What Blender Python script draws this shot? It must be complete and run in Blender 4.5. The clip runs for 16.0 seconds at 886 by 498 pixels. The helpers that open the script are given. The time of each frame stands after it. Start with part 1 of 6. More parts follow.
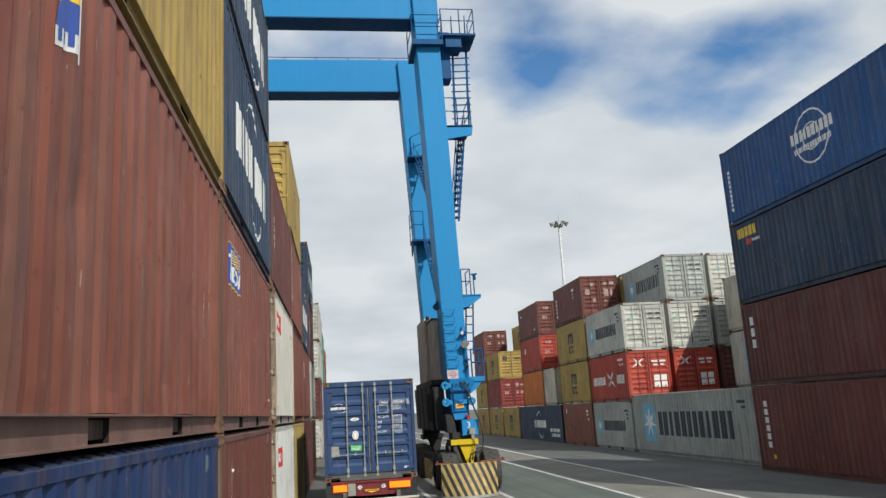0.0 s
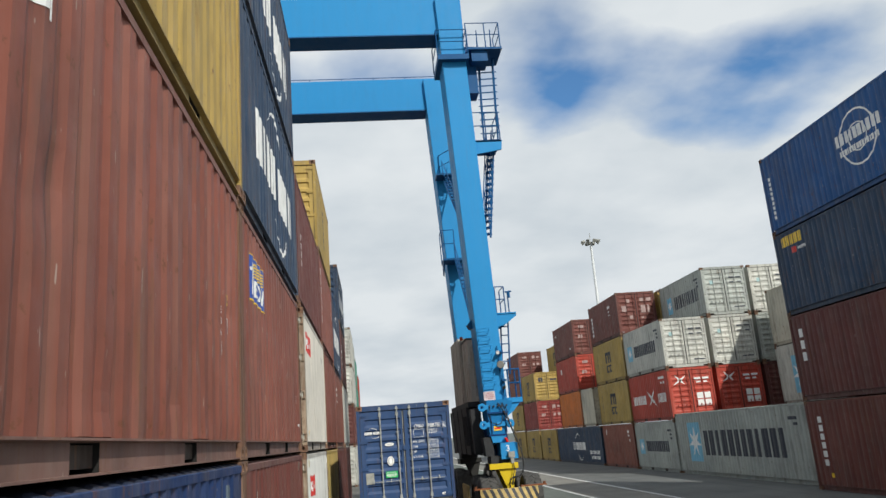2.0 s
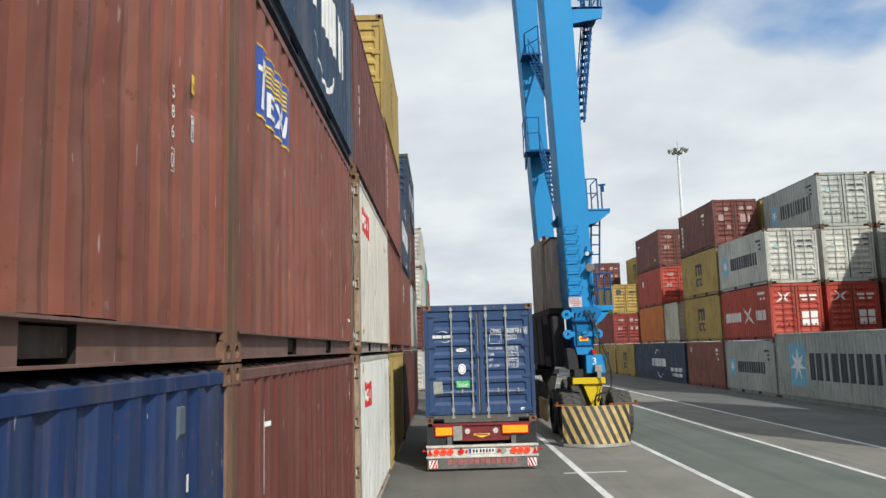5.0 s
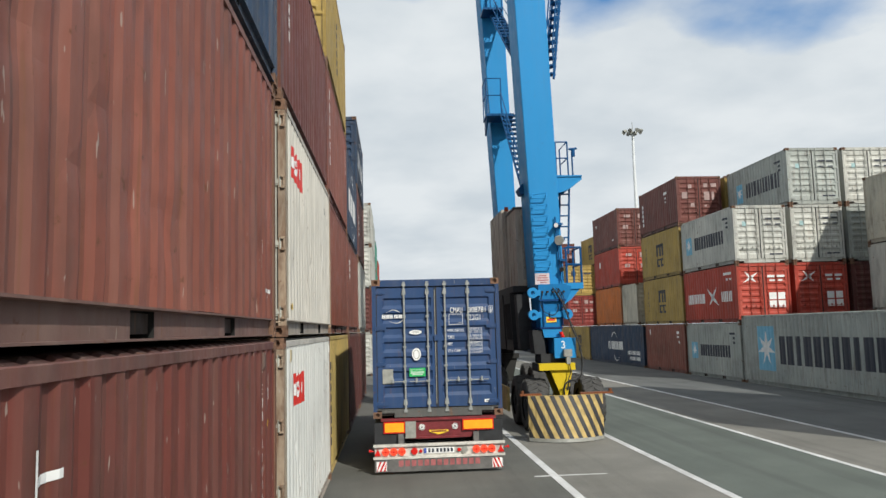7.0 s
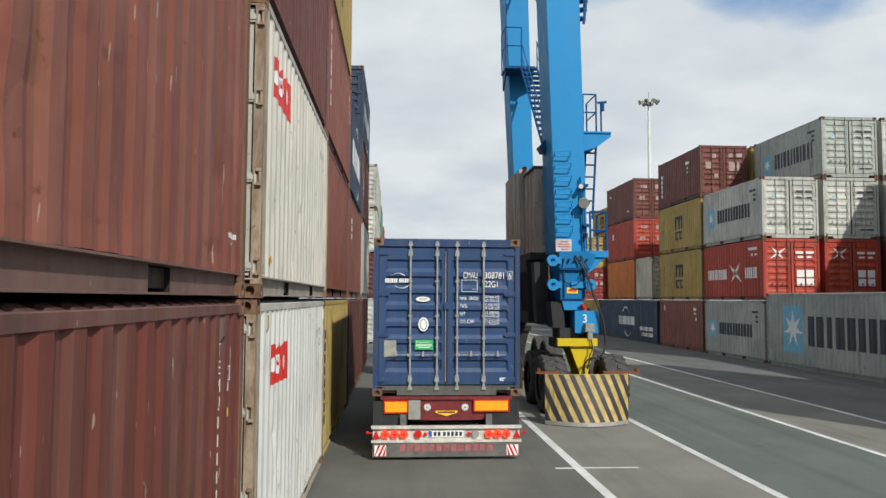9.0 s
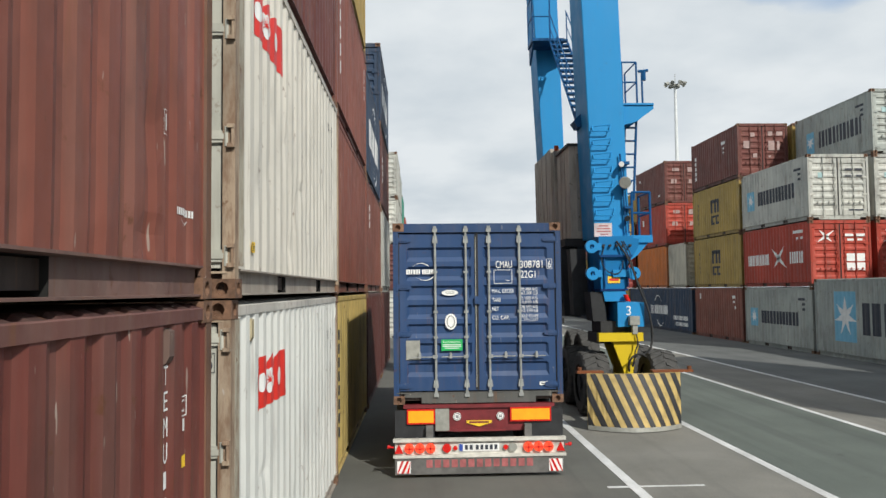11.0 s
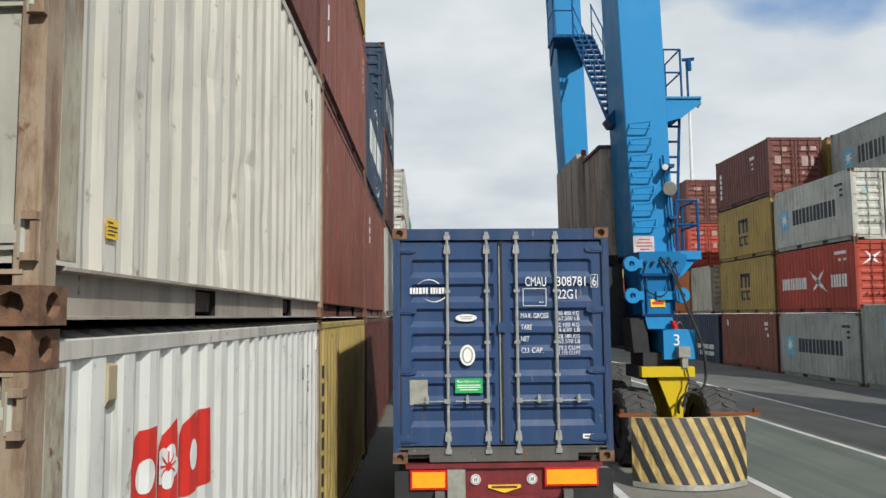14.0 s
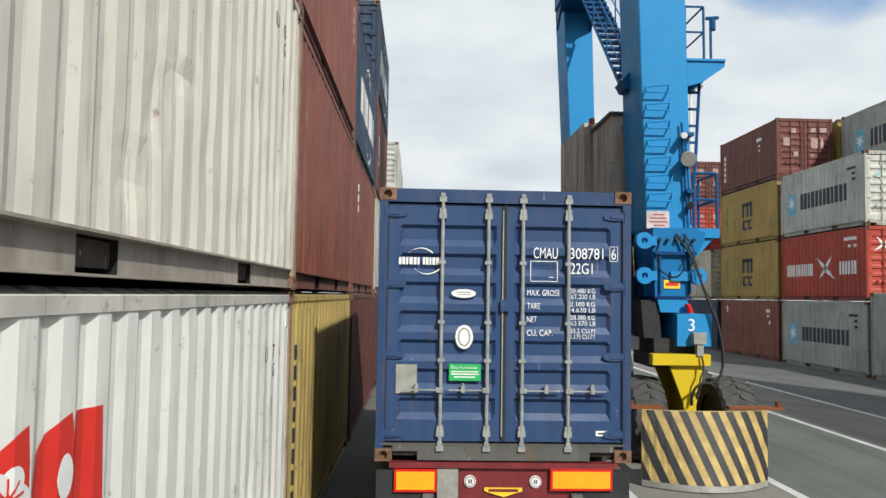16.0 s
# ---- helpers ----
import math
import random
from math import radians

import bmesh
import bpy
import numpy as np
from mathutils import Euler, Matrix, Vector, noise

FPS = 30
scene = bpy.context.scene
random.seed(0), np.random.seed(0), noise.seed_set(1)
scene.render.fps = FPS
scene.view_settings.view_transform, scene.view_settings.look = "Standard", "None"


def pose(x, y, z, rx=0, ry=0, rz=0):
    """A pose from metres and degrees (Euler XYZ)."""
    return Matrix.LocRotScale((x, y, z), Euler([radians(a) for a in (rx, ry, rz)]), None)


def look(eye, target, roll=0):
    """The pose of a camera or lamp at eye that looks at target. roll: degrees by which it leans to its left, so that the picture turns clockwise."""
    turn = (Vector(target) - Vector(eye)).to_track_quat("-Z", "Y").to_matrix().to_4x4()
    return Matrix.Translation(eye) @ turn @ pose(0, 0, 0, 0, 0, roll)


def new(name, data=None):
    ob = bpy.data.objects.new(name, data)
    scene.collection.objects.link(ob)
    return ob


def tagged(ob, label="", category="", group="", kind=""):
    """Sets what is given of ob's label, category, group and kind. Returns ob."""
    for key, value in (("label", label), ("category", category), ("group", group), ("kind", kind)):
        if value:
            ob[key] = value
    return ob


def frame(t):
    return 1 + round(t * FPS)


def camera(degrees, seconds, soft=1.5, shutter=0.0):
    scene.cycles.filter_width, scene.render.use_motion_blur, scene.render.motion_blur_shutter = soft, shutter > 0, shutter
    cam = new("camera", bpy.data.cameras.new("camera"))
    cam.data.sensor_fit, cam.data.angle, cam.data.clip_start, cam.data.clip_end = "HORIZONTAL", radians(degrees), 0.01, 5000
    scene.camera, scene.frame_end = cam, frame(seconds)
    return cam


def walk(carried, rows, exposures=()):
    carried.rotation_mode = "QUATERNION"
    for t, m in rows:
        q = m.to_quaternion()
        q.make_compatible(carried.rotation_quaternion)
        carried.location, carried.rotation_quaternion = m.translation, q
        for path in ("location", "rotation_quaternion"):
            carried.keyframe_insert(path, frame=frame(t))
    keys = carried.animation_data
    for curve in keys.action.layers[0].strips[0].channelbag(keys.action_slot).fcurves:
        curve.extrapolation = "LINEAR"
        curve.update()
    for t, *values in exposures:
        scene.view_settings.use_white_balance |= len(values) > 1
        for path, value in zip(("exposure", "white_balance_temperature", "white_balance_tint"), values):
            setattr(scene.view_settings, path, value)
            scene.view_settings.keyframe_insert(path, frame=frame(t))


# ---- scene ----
cam = camera(60.0, 16.0)
PATH = [
    (0, (-0.021, 0.094, 2.701), (0.272, 2.029, 3.111), -3.4),
    (0.5, (-0.016, 0.2, 2.685), (0.278, 2.119, 3.167), -5.7),
    (1, (-0.003, 0.3, 2.664), (0.224, 2.227, 3.152), -5.0),
    (1.5, (0.009, 0.494, 2.658), (0.208, 2.425, 3.141), -4.4),
    (2, (0.003, 0.819, 2.665), (0.221, 2.749, 3.14), -4.6),
    (2.5, (0.01, 1.179, 2.654), (0.224, 3.115, 3.108), -3.9),
    (3, (0.042, 1.579, 2.636), (0.184, 3.539, 3.012), -1.7),
    (3.5, (0.039, 2.076, 2.618), (0.052, 4.063, 2.849), 1.1),
    (3.7, (0.046, 2.298, 2.627), (0.039, 4.287, 2.835), 1.7),
    (5.8, (-0.025, 5.219, 2.651), (0.03, 7.199, 2.929), -3.8),
    (6, (-0.027, 5.488, 2.633), (0.052, 7.469, 2.897), -3.5),
    (6.5, (-0.021, 6.124, 2.644), (0.118, 8.107, 2.871), -2.0),
    (7, (-0.013, 6.669, 2.638), (0.136, 8.653, 2.846), -1.5),
    (7.5, (-0.037, 7.243, 2.627), (0.132, 9.228, 2.805), -0.6),
    (8, (-0.026, 7.732, 2.616), (0.152, 9.718, 2.77), 0.1),
    (8.5, (-0.012, 8.161, 2.621), (0.152, 10.149, 2.763), 0.3),
    (9, (-0.009, 8.574, 2.606), (0.125, 10.565, 2.735), 0.3),
    (11.3, (0.012, 10.479, 2.643), (0.083, 12.475, 2.738), -0.7),
    (11.5, (0.014, 10.647, 2.641), (0.082, 12.644, 2.719), -0.7),
    (12, (0.004, 11.054, 2.626), (0.061, 13.051, 2.696), -0.2),
    (12.5, (-0.021, 11.507, 2.62), (0.019, 13.505, 2.706), 0.3),
    (13, (0.021, 11.921, 2.641), (0.078, 13.916, 2.775), 0.1),
    (13.5, (0.013, 12.338, 2.626), (0.079, 14.331, 2.771), -0.8),
    (14, (0.026, 12.697, 2.622), (0.082, 14.689, 2.795), -0.5),
    (14.5, (0.015, 13.04, 2.609), (0.059, 15.03, 2.802), 0.4),
    (15, (0.029, 13.349, 2.6), (0.036, 15.341, 2.777), 1.4),
    (15.5, (0.050, 13.668, 2.595), (0.083, 15.662, 2.743), 1.2),
    (16, (0.042, 13.942, 2.572), (0.116, 15.937, 2.693), 0.9),
]
walk(cam, [(t, look(eye, target, roll)) for t, eye, target, roll in PATH],
     [(0.0, -0.10), (2.5, 0.0), (4.0, 0.10), (7.0, 0.0), (9.0, -0.03), (12.0, 0.02), (14.5, -0.04), (15.2, 0.02), (16.0, 0.10)])

# ---- world and sun ----
SUN_EL, SUN_AZ = 39.0, 153.5   # degrees; azimuth clockwise from +y
world = bpy.data.worlds.new("sky_world")
scene.world = world
world.use_nodes = True
wn, wl = world.node_tree.nodes, world.node_tree.links
wn.clear()
w_out = wn.new("ShaderNodeOutputWorld")
w_bg = wn.new("ShaderNodeBackground")
w_sky = wn.new("ShaderNodeTexSky")
w_sky.sky_type = "NISHITA"
w_sky.sun_disc = False
w_sky.sun_elevation, w_sky.sun_rotation = radians(SUN_EL), radians(SUN_AZ)
w_sky.air_density, w_sky.dust_density, w_sky.ozone_density = 1.0, 0.6, 2.5
w_tc = wn.new("ShaderNodeTexCoord")
w_sep = wn.new("ShaderNodeSeparateXYZ")
wl.new(w_tc.outputs["Generated"], w_sep.inputs[0])
# clouds lie on a flat layer: direction divided by its height
w_h = wn.new("ShaderNodeMath"); w_h.operation = "MAXIMUM"; w_h.inputs[1].default_value = 0.0
wl.new(w_sep.outputs["Z"], w_h.inputs[0])
w_h2 = wn.new("ShaderNodeMath"); w_h2.operation = "ADD"; w_h2.inputs[1].default_value = 0.22
wl.new(w_h.outputs[0], w_h2.inputs[0])
w_div = wn.new("ShaderNodeVectorMath"); w_div.operation = "DIVIDE"
w_comb = wn.new("ShaderNodeCombineXYZ")
for k in range(3):
    wl.new(w_h2.outputs[0], w_comb.inputs[k])
wl.new(w_tc.outputs["Generated"], w_div.inputs[0])
wl.new(w_comb.outputs[0], w_div.inputs[1])
w_n1 = wn.new("ShaderNodeTexNoise")
w_n1.inputs["Scale"].default_value = 1.55
w_n1.inputs["Detail"].default_value = 7.0
w_n1.inputs["Roughness"].default_value = 0.46
w_off = wn.new("ShaderNodeVectorMath"); w_off.operation = "ADD"
w_off.inputs[1].default_value = (3.37, 2.125, 0.0)
wl.new(w_div.outputs[0], w_off.inputs[0])
wl.new(w_off.outputs[0], w_n1.inputs["Vector"])
w_n2 = wn.new("ShaderNodeTexNoise")
w_n2.inputs["Scale"].default_value = 2.6
w_n2.inputs["Detail"].default_value = 5.0
wl.new(w_div.outputs[0], w_n2.inputs["Vector"])
w_low = wn.new("ShaderNodeMapRange")   # haze closes the gaps towards the horizon
w_low.inputs["From Min"].default_value, w_low.inputs["From Max"].default_value = 0.10, 0.40
w_low.inputs["To Min"].default_value, w_low.inputs["To Max"].default_value = 0.24, 0.0
wl.new(w_sep.outputs["Z"], w_low.inputs["Value"])
w_sum = wn.new("ShaderNodeMath"); w_sum.operation = "ADD"
wl.new(w_n1.outputs["Fac"], w_sum.inputs[0])
wl.new(w_low.outputs[0], w_sum.inputs[1])
w_cover = wn.new("ShaderNodeValToRGB")
w_cover.color_ramp.elements[0].position, w_cover.color_ramp.elements[1].position = 0.322, 0.455
wl.new(w_sum.outputs[0], w_cover.inputs[0])
w_tone = wn.new("ShaderNodeValToRGB")
w_tone.color_ramp.elements[0].position, w_tone.color_ramp.elements[1].position = 0.30, 0.62
w_tone.color_ramp.elements[0].color = (6.5, 7.2, 7.75, 1)
w_tone.color_ramp.elements[1].color = (8.3, 8.8, 9.1, 1)
wl.new(w_n2.outputs["Fac"], w_tone.inputs[0])
w_blue = wn.new("ShaderNodeMix"); w_blue.data_type = "RGBA"; w_blue.blend_type = "MULTIPLY"
w_blue.inputs[0].default_value = 1.0
w_blue.inputs[7].default_value = (0.9, 1.35, 1.6, 1)
wl.new(w_sky.outputs[0], w_blue.inputs[6])
w_mix = wn.new("ShaderNodeMix"); w_mix.data_type = "RGBA"
wl.new(w_cover.outputs[0], w_mix.inputs[0])
wl.new(w_blue.outputs[2], w_mix.inputs[6])
wl.new(w_tone.outputs[0], w_mix.inputs[7])
wl.new(w_mix.outputs[2], w_bg.inputs["Color"])
w_bg.inputs["Strength"].default_value = 0.092
wl.new(w_bg.outputs[0], w_out.inputs["Surface"])

sun = new("sun", bpy.data.lights.new("sun", "SUN"))
sun.data.energy, sun.data.angle, sun.data.color = 4.35, radians(1.0), (1.0, 0.975, 0.90)
az, el = radians(SUN_AZ), radians(SUN_EL)
sun_dir = Vector((math.sin(az) * math.cos(el), math.cos(az) * math.cos(el), math.sin(el)))
sun.matrix_world = look(sun_dir * 60, (0, 0, 0))

# ---- materials ----
def material(name, build):
    m = bpy.data.materials.new(name)
    m.use_nodes = True
    n, l = m.node_tree.nodes, m.node_tree.links
    b = n["Principled BSDF"]
    build(n, l, b)
    return m


def mixer(n, l, fac, a, b, mode="MIX"):
    x = n.new("ShaderNodeMix")
    x.data_type, x.blend_type = "RGBA", mode
    for sock, v in ((x.inputs[0], fac), (x.inputs[6], a), (x.inputs[7], b)):
        if isinstance(v, (int, float)):
            sock.default_value = v
        elif isinstance(v, tuple):
            sock.default_value = (*v, 1)[:4]
        else:
            l.new(v, sock)
    return x.outputs[2]


def noise_tex(n, l, vec, scale, detail=4.0, rough=0.55, stretch=None):
    if stretch:
        mp = n.new("ShaderNodeMapping")
        mp.inputs["Scale"].default_value = stretch
        l.new(vec, mp.inputs["Vector"])
        vec = mp.outputs[0]
    t = n.new("ShaderNodeTexNoise")
    t.inputs["Scale"].default_value = scale
    t.inputs["Detail"].default_value = detail
    t.inputs["Roughness"].default_value = rough
    l.new(vec, t.inputs["Vector"])
    return t.outputs["Fac"]


def ramp(n, l, fac, p0, p1, c0=(0, 0, 0), c1=(1, 1, 1)):
    r = n.new("ShaderNodeValToRGB")
    r.color_ramp.elements[0].position, r.color_ramp.elements[1].position = p0, p1
    r.color_ramp.elements[0].color, r.color_ramp.elements[1].color = (*c0, 1), (*c1, 1)
    l.new(fac, r.inputs[0])
    return r.outputs[0]


def bump(n, l, b, height, strength, dist):
    x = n.new("ShaderNodeBump")
    x.inputs["Strength"].default_value, x.inputs["Distance"].default_value = strength, dist
    l.new(height, x.inputs["Height"])
    l.new(x.outputs[0], b.inputs["Normal"])


def local_coords(n, l):
    tc = n.new("ShaderNodeTexCoord")
    oi = n.new("ShaderNodeObjectInfo")
    off = n.new("ShaderNodeVectorMath"); off.operation = "MULTIPLY_ADD"
    off.inputs[1].default_value = (37.0, 53.0, 29.0)
    cmb = n.new("ShaderNodeCombineXYZ")
    for k in range(3):
        l.new(oi.outputs["Random"], cmb.inputs[k])
    l.new(cmb.outputs[0], off.inputs[0])
    l.new(tc.outputs["Object"], off.inputs[2])
    return off.outputs[0], oi


def paint(wear, rough, rust=(0.11, 0.045, 0.02), spec=0.28, patches=0.0):
    """Weathered container or crane paint in the object's own colour."""
    def build(n, l, b):
        v, oi = local_coords(n, l)
        col = oi.outputs["Color"]
        fade = ramp(n, l, noise_tex(n, l, v, 0.55, 5), 0.32, 0.72, (0.76, 0.77, 0.78), (1.16, 1.14, 1.12))
        col = mixer(n, l, min(1.0, wear), col, mixer(n, l, 1.0, col, fade, "MULTIPLY"))
        # sun-bleached and rain-washed bands run down the sheet
        bands = ramp(n, l, noise_tex(n, l, v, 1.0, 4, 0.6, (3.4, 3.4, 0.10)), 0.34, 0.68, (0.90,) * 3, (1.07, 1.075, 1.08))
        col = mixer(n, l, 0.85 * min(1.0, wear), col, mixer(n, l, 1.0, col, bands, "MULTIPLY"))
        streak = ramp(n, l, noise_tex(n, l, v, 1.0, 6, 0.6, (5.0, 5.0, 0.35)), 0.46, 0.72)
        col = mixer(n, l, streak, col, mixer(n, l, 0.17 * wear, col, (0.28, 0.25, 0.21)))
        grime = ramp(n, l, noise_tex(n, l, v, 1.0, 7, 0.62, (3.2, 3.2, 0.9)), 0.52, 0.74)
        col = mixer(n, l, grime, col, mixer(n, l, 0.5 * wear, col, (0.05, 0.04, 0.035)))
        # narrow rust runs below chipped spots
        runs = ramp(n, l, noise_tex(n, l, v, 1.0, 5, 0.65, (15.0, 15.0, 0.75)), 0.585, 0.68)
        col = mixer(n, l, runs, col, mixer(n, l, 0.5 * wear, col, (0.16, 0.075, 0.035)))
        spots = ramp(n, l, noise_tex(n, l, v, 7.0, 5, 0.7), 0.625, 0.70)
        col = mixer(n, l, spots, col, mixer(n, l, 0.85 * wear, col, rust))
        scrape = ramp(n, l, noise_tex(n, l, v, 1.0, 2, 0.5, (26.0, 26.0, 5.0)), 0.725, 0.74)
        col = mixer(n, l, scrape, col, mixer(n, l, 0.5 * wear, col, (0.42, 0.38, 0.33)))
        nicks = ramp(n, l, noise_tex(n, l, v, 1.0, 3, 0.6, (13.0, 13.0, 5.0)), 0.735, 0.75)
        col = mixer(n, l, nicks, col, mixer(n, l, 0.5 * wear, col, (0.42, 0.38, 0.34)))
        if patches:
            eaten = ramp(n, l, noise_tex(n, l, v, 1.0, 7, 0.7, (9.0, 9.0, 2.6)), 0.47, 0.60)
            col = mixer(n, l, eaten, col, mixer(n, l, patches, col, rust))
        l.new(col, b.inputs["Base Color"])
        l.new(ramp(n, l, noise_tex(n, l, v, 3.0, 4), 0.3, 0.8, (rough - 0.1,) * 3, (min(1, rough + 0.16),) * 3), b.inputs["Roughness"])
        b.inputs["Specular IOR Level"].default_value = spec
        # broad buckles of the sheet with fine pitting
        buckle = noise_tex(n, l, v, 1.0, 3, 0.5, (2.2, 2.2, 1.5))
        fine = noise_tex(n, l, v, 9.0, 4)
        both = n.new("ShaderNodeMath"); both.operation = "MULTIPLY_ADD"
        both.inputs[1].default_value = 0.10
        l.new(fine, both.inputs[0]); l.new(buckle, both.inputs[2])
        bump(n, l, b, both.outputs[0], 0.75 * min(1.0, wear), 0.05)
    return build


def plain(col, rough=0.6, metal=0.0, var=0.18, scale=6.0, bmp=0.004):
    def build(n, l, b):
        v, oi = local_coords(n, l)
        f = ramp(n, l, noise_tex(n, l, v, scale, 6, 0.6), 0.3, 0.75, (1 - var,) * 3, (1 + var,) * 3)
        l.new(mixer(n, l, 1.0, col, f, "MULTIPLY"), b.inputs["Base Color"])
        b.inputs["Roughness"].default_value, b.inputs["Metallic"].default_value = rough, metal
        if bmp:
            bump(n, l, b, noise_tex(n, l, v, scale * 3, 4), 0.4, bmp)
    return build


def ground_mat(col, tint, scale=0.5, grain=70.0):
    def build(n, l, b):
        tc = n.new("ShaderNodeTexCoord")
        v = tc.outputs["Object"]
        c = ramp(n, l, noise_tex(n, l, v, scale, 6, 0.6), 0.3, 0.7, tuple(0.85 * k for k in col), tint)
        g = ramp(n, l, noise_tex(n, l, v, grain, 3, 0.7), 0.25, 0.75, (0.82,) * 3, (1.18,) * 3)
        c = mixer(n, l, 1.0, c, g, "MULTIPLY")
        tracks = ramp(n, l, noise_tex(n, l, v, 1.0, 5, 0.6, (1.6, 0.05, 1.0)), 0.5, 0.72)
        c = mixer(n, l, tracks, c, mixer(n, l, 0.35, c, (0.03, 0.03, 0.032)))
        spots = ramp(n, l, noise_tex(n, l, v, 1.7, 5, 0.6), 0.66, 0.72)
        c = mixer(n, l, spots, c, mixer(n, l, 0.3, c, (0.025, 0.025, 0.025)))
        l.new(c, b.inputs["Base Color"])
        b.inputs["Roughness"].default_value = 0.85
        b.inputs["Specular IOR Level"].default_value = 0.25
        bump(n, l, b, noise_tex(n, l, v, grain, 3, 0.7), 0.35, 0.004)
    return build


M_PAINT = material("container_paint", paint(1.0, 0.6))
M_CLEAN = material("lightly_worn_container_paint", paint(0.42, 0.5))
M_PALE = material("chalky_pale_container_paint", paint(0.62, 0.68))
M_CRANE = material("crane_paint", paint(0.12, 0.5, spec=0.12))
M_POST = material("rusty_painted_frame_steel", paint(1.2, 0.75, (0.150, 0.075, 0.042), patches=0.62))
M_CASTING = material("rusty_corner_steel", plain((0.16, 0.085, 0.05), 0.8, 0.0, 0.5, 14.0, 0.01))
# near-black for recess walls: the shade inside is put into the colour
M_POCKET_SHADE = material("painted_pocket_shade", plain((0.012, 0.011, 0.010), 0.95, 0, 0.1, 4, 0))
M_ROD = material("galvanised_rod", plain((0.29, 0.30, 0.29), 0.55, 0.15, 0.3, 9.0, 0.002))
M_RUBBER = material("black_rubber", plain((0.022, 0.022, 0.022), 0.85, 0, 0.3, 12.0, 0.006))
M_STEEL = material("dark_greasy_steel", plain((0.020, 0.021, 0.023), 0.8, 0.0, 0.4, 5.0, 0.005))
M_WHITE = material("white_marking", plain((0.74, 0.74, 0.72), 0.6, 0, 0.14, 5.0, 0))
M_BLACKMARK = material("black_marking", plain((0.03, 0.035, 0.05), 0.6, 0, 0.2, 5.0, 0))
M_REDMARK = material("red_marking", plain((0.62, 0.03, 0.02), 0.5, 0, 0.12, 5.0, 0))
M_SKYMARK = material("light_blue_marking", plain((0.16, 0.42, 0.58), 0.55, 0, 0.12, 5.0, 0))
M_YELMARK = material("yellow_marking", plain((0.82, 0.53, 0.03), 0.5, 0, 0.12, 6.0, 0))
M_BLUEMARK = material("blue_marking", plain((0.03, 0.08, 0.36), 0.5, 0, 0.12, 6.0, 0))
M_FAINT = material("faded_placard", plain((0.36, 0.25, 0.23), 0.7, 0, 0.3, 6.0, 0))
M_PALEMARK = material("pale_blue_placard", plain((0.34, 0.50, 0.50), 0.6, 0, 0.2, 6.0, 0))
M_SIGN = material("faded_sign_board", plain((0.55, 0.47, 0.46), 0.7, 0, 0.25, 8.0, 0))
M_GREENMARK = material("green_sticker", plain((0.02, 0.36, 0.10), 0.4, 0, 0.1, 6.0, 0))
M_GREYPLATE = material("grey_plate", plain((0.28, 0.28, 0.25), 0.6, 0.1, 0.25, 9.0, 0.003))
M_LINE = material("worn_road_paint", ground_mat((0.50, 0.50, 0.49), (0.66, 0.66, 0.65), 1.2))
M_ASPHALT = material("asphalt", ground_mat((0.104, 0.119, 0.106), (0.128, 0.145, 0.128), 0.35))
M_CONCRETE = material("runway_concrete", ground_mat((0.170, 0.165, 0.146), (0.212, 0.204, 0.182), 0.5))
M_LANE = material("warm_grey_asphalt", ground_mat((0.106, 0.106, 0.096), (0.135, 0.133, 0.119), 0.4))
# separate grey for the ground that the right-hand stacks shadow
M_APRON = material("stack_shadow_asphalt", ground_mat((0.105, 0.110, 0.108), (0.135, 0.140, 0.136), 0.4))

# ---- mesh helpers ----
def box(bm, x0, y0, z0, x1, y1, z1):
    v = [bm.verts.new(p) for p in ((x0, y0, z0), (x1, y0, z0), (x1, y1, z0), (x0, y1, z0), (x0, y0, z1), (x1, y0, z1), (x1, y1, z1), (x0, y1, z1))]
    for f in ((0, 3, 2, 1), (4, 5, 6, 7), (0, 1, 5, 4), (1, 2, 6, 5), (2, 3, 7, 6), (3, 0, 4, 7)):
        bm.faces.new([v[k] for k in f])
    return v


def rod(bm, a, b, r, n=8, r2=None):
    """A closed round bar from a to b."""
    a, b = Vector(a), Vector(b)
    d = (b - a).normalized()
    u = d.orthogonal().normalized()
    w = d.cross(u)
    r2 = r if r2 is None else r2
    ra = [bm.verts.new(a + (u * math.cos(k * math.tau / n) + w * math.sin(k * math.tau / n)) * r) for k in range(n)]
    rb = [bm.verts.new(b + (u * math.cos(k * math.tau / n) + w * math.sin(k * math.tau / n)) * r2) for k in range(n)]
    for k in range(n):
        bm.faces.new((ra[k], ra[(k + 1) % n], rb[(k + 1) % n], rb[k]))
    bm.faces.new(ra[::-1])
    bm.faces.new(rb)


def prism(bm, pts, axis, lo, hi):
    """Extrude a closed outline (two coordinates) along axis 0, 1 or 2."""
    def at(p, h):
        q = [p[0], p[1]]
        q.insert(axis, h)
        return bm.verts.new(q)
    a = [at(p, lo) for p in pts]
    b = [at(p, hi) for p in pts]
    k = len(pts)
    for i in range(k):
        bm.faces.new((a[i], a[(i + 1) % k], b[(i + 1) % k], b[i]))
    bm.faces.new(a[::-1])
    bm.faces.new(b)


def mesh_of(bm, name, mat, smooth=False):
    bmesh.ops.recalc_face_normals(bm, faces=bm.faces)
    me = bpy.data.meshes.new(name)
    bm.to_mesh(me)
    bm.free()
    me.materials.append(mat)
    if smooth:
        for p in me.polygons:
            p.use_smooth = True
    return me


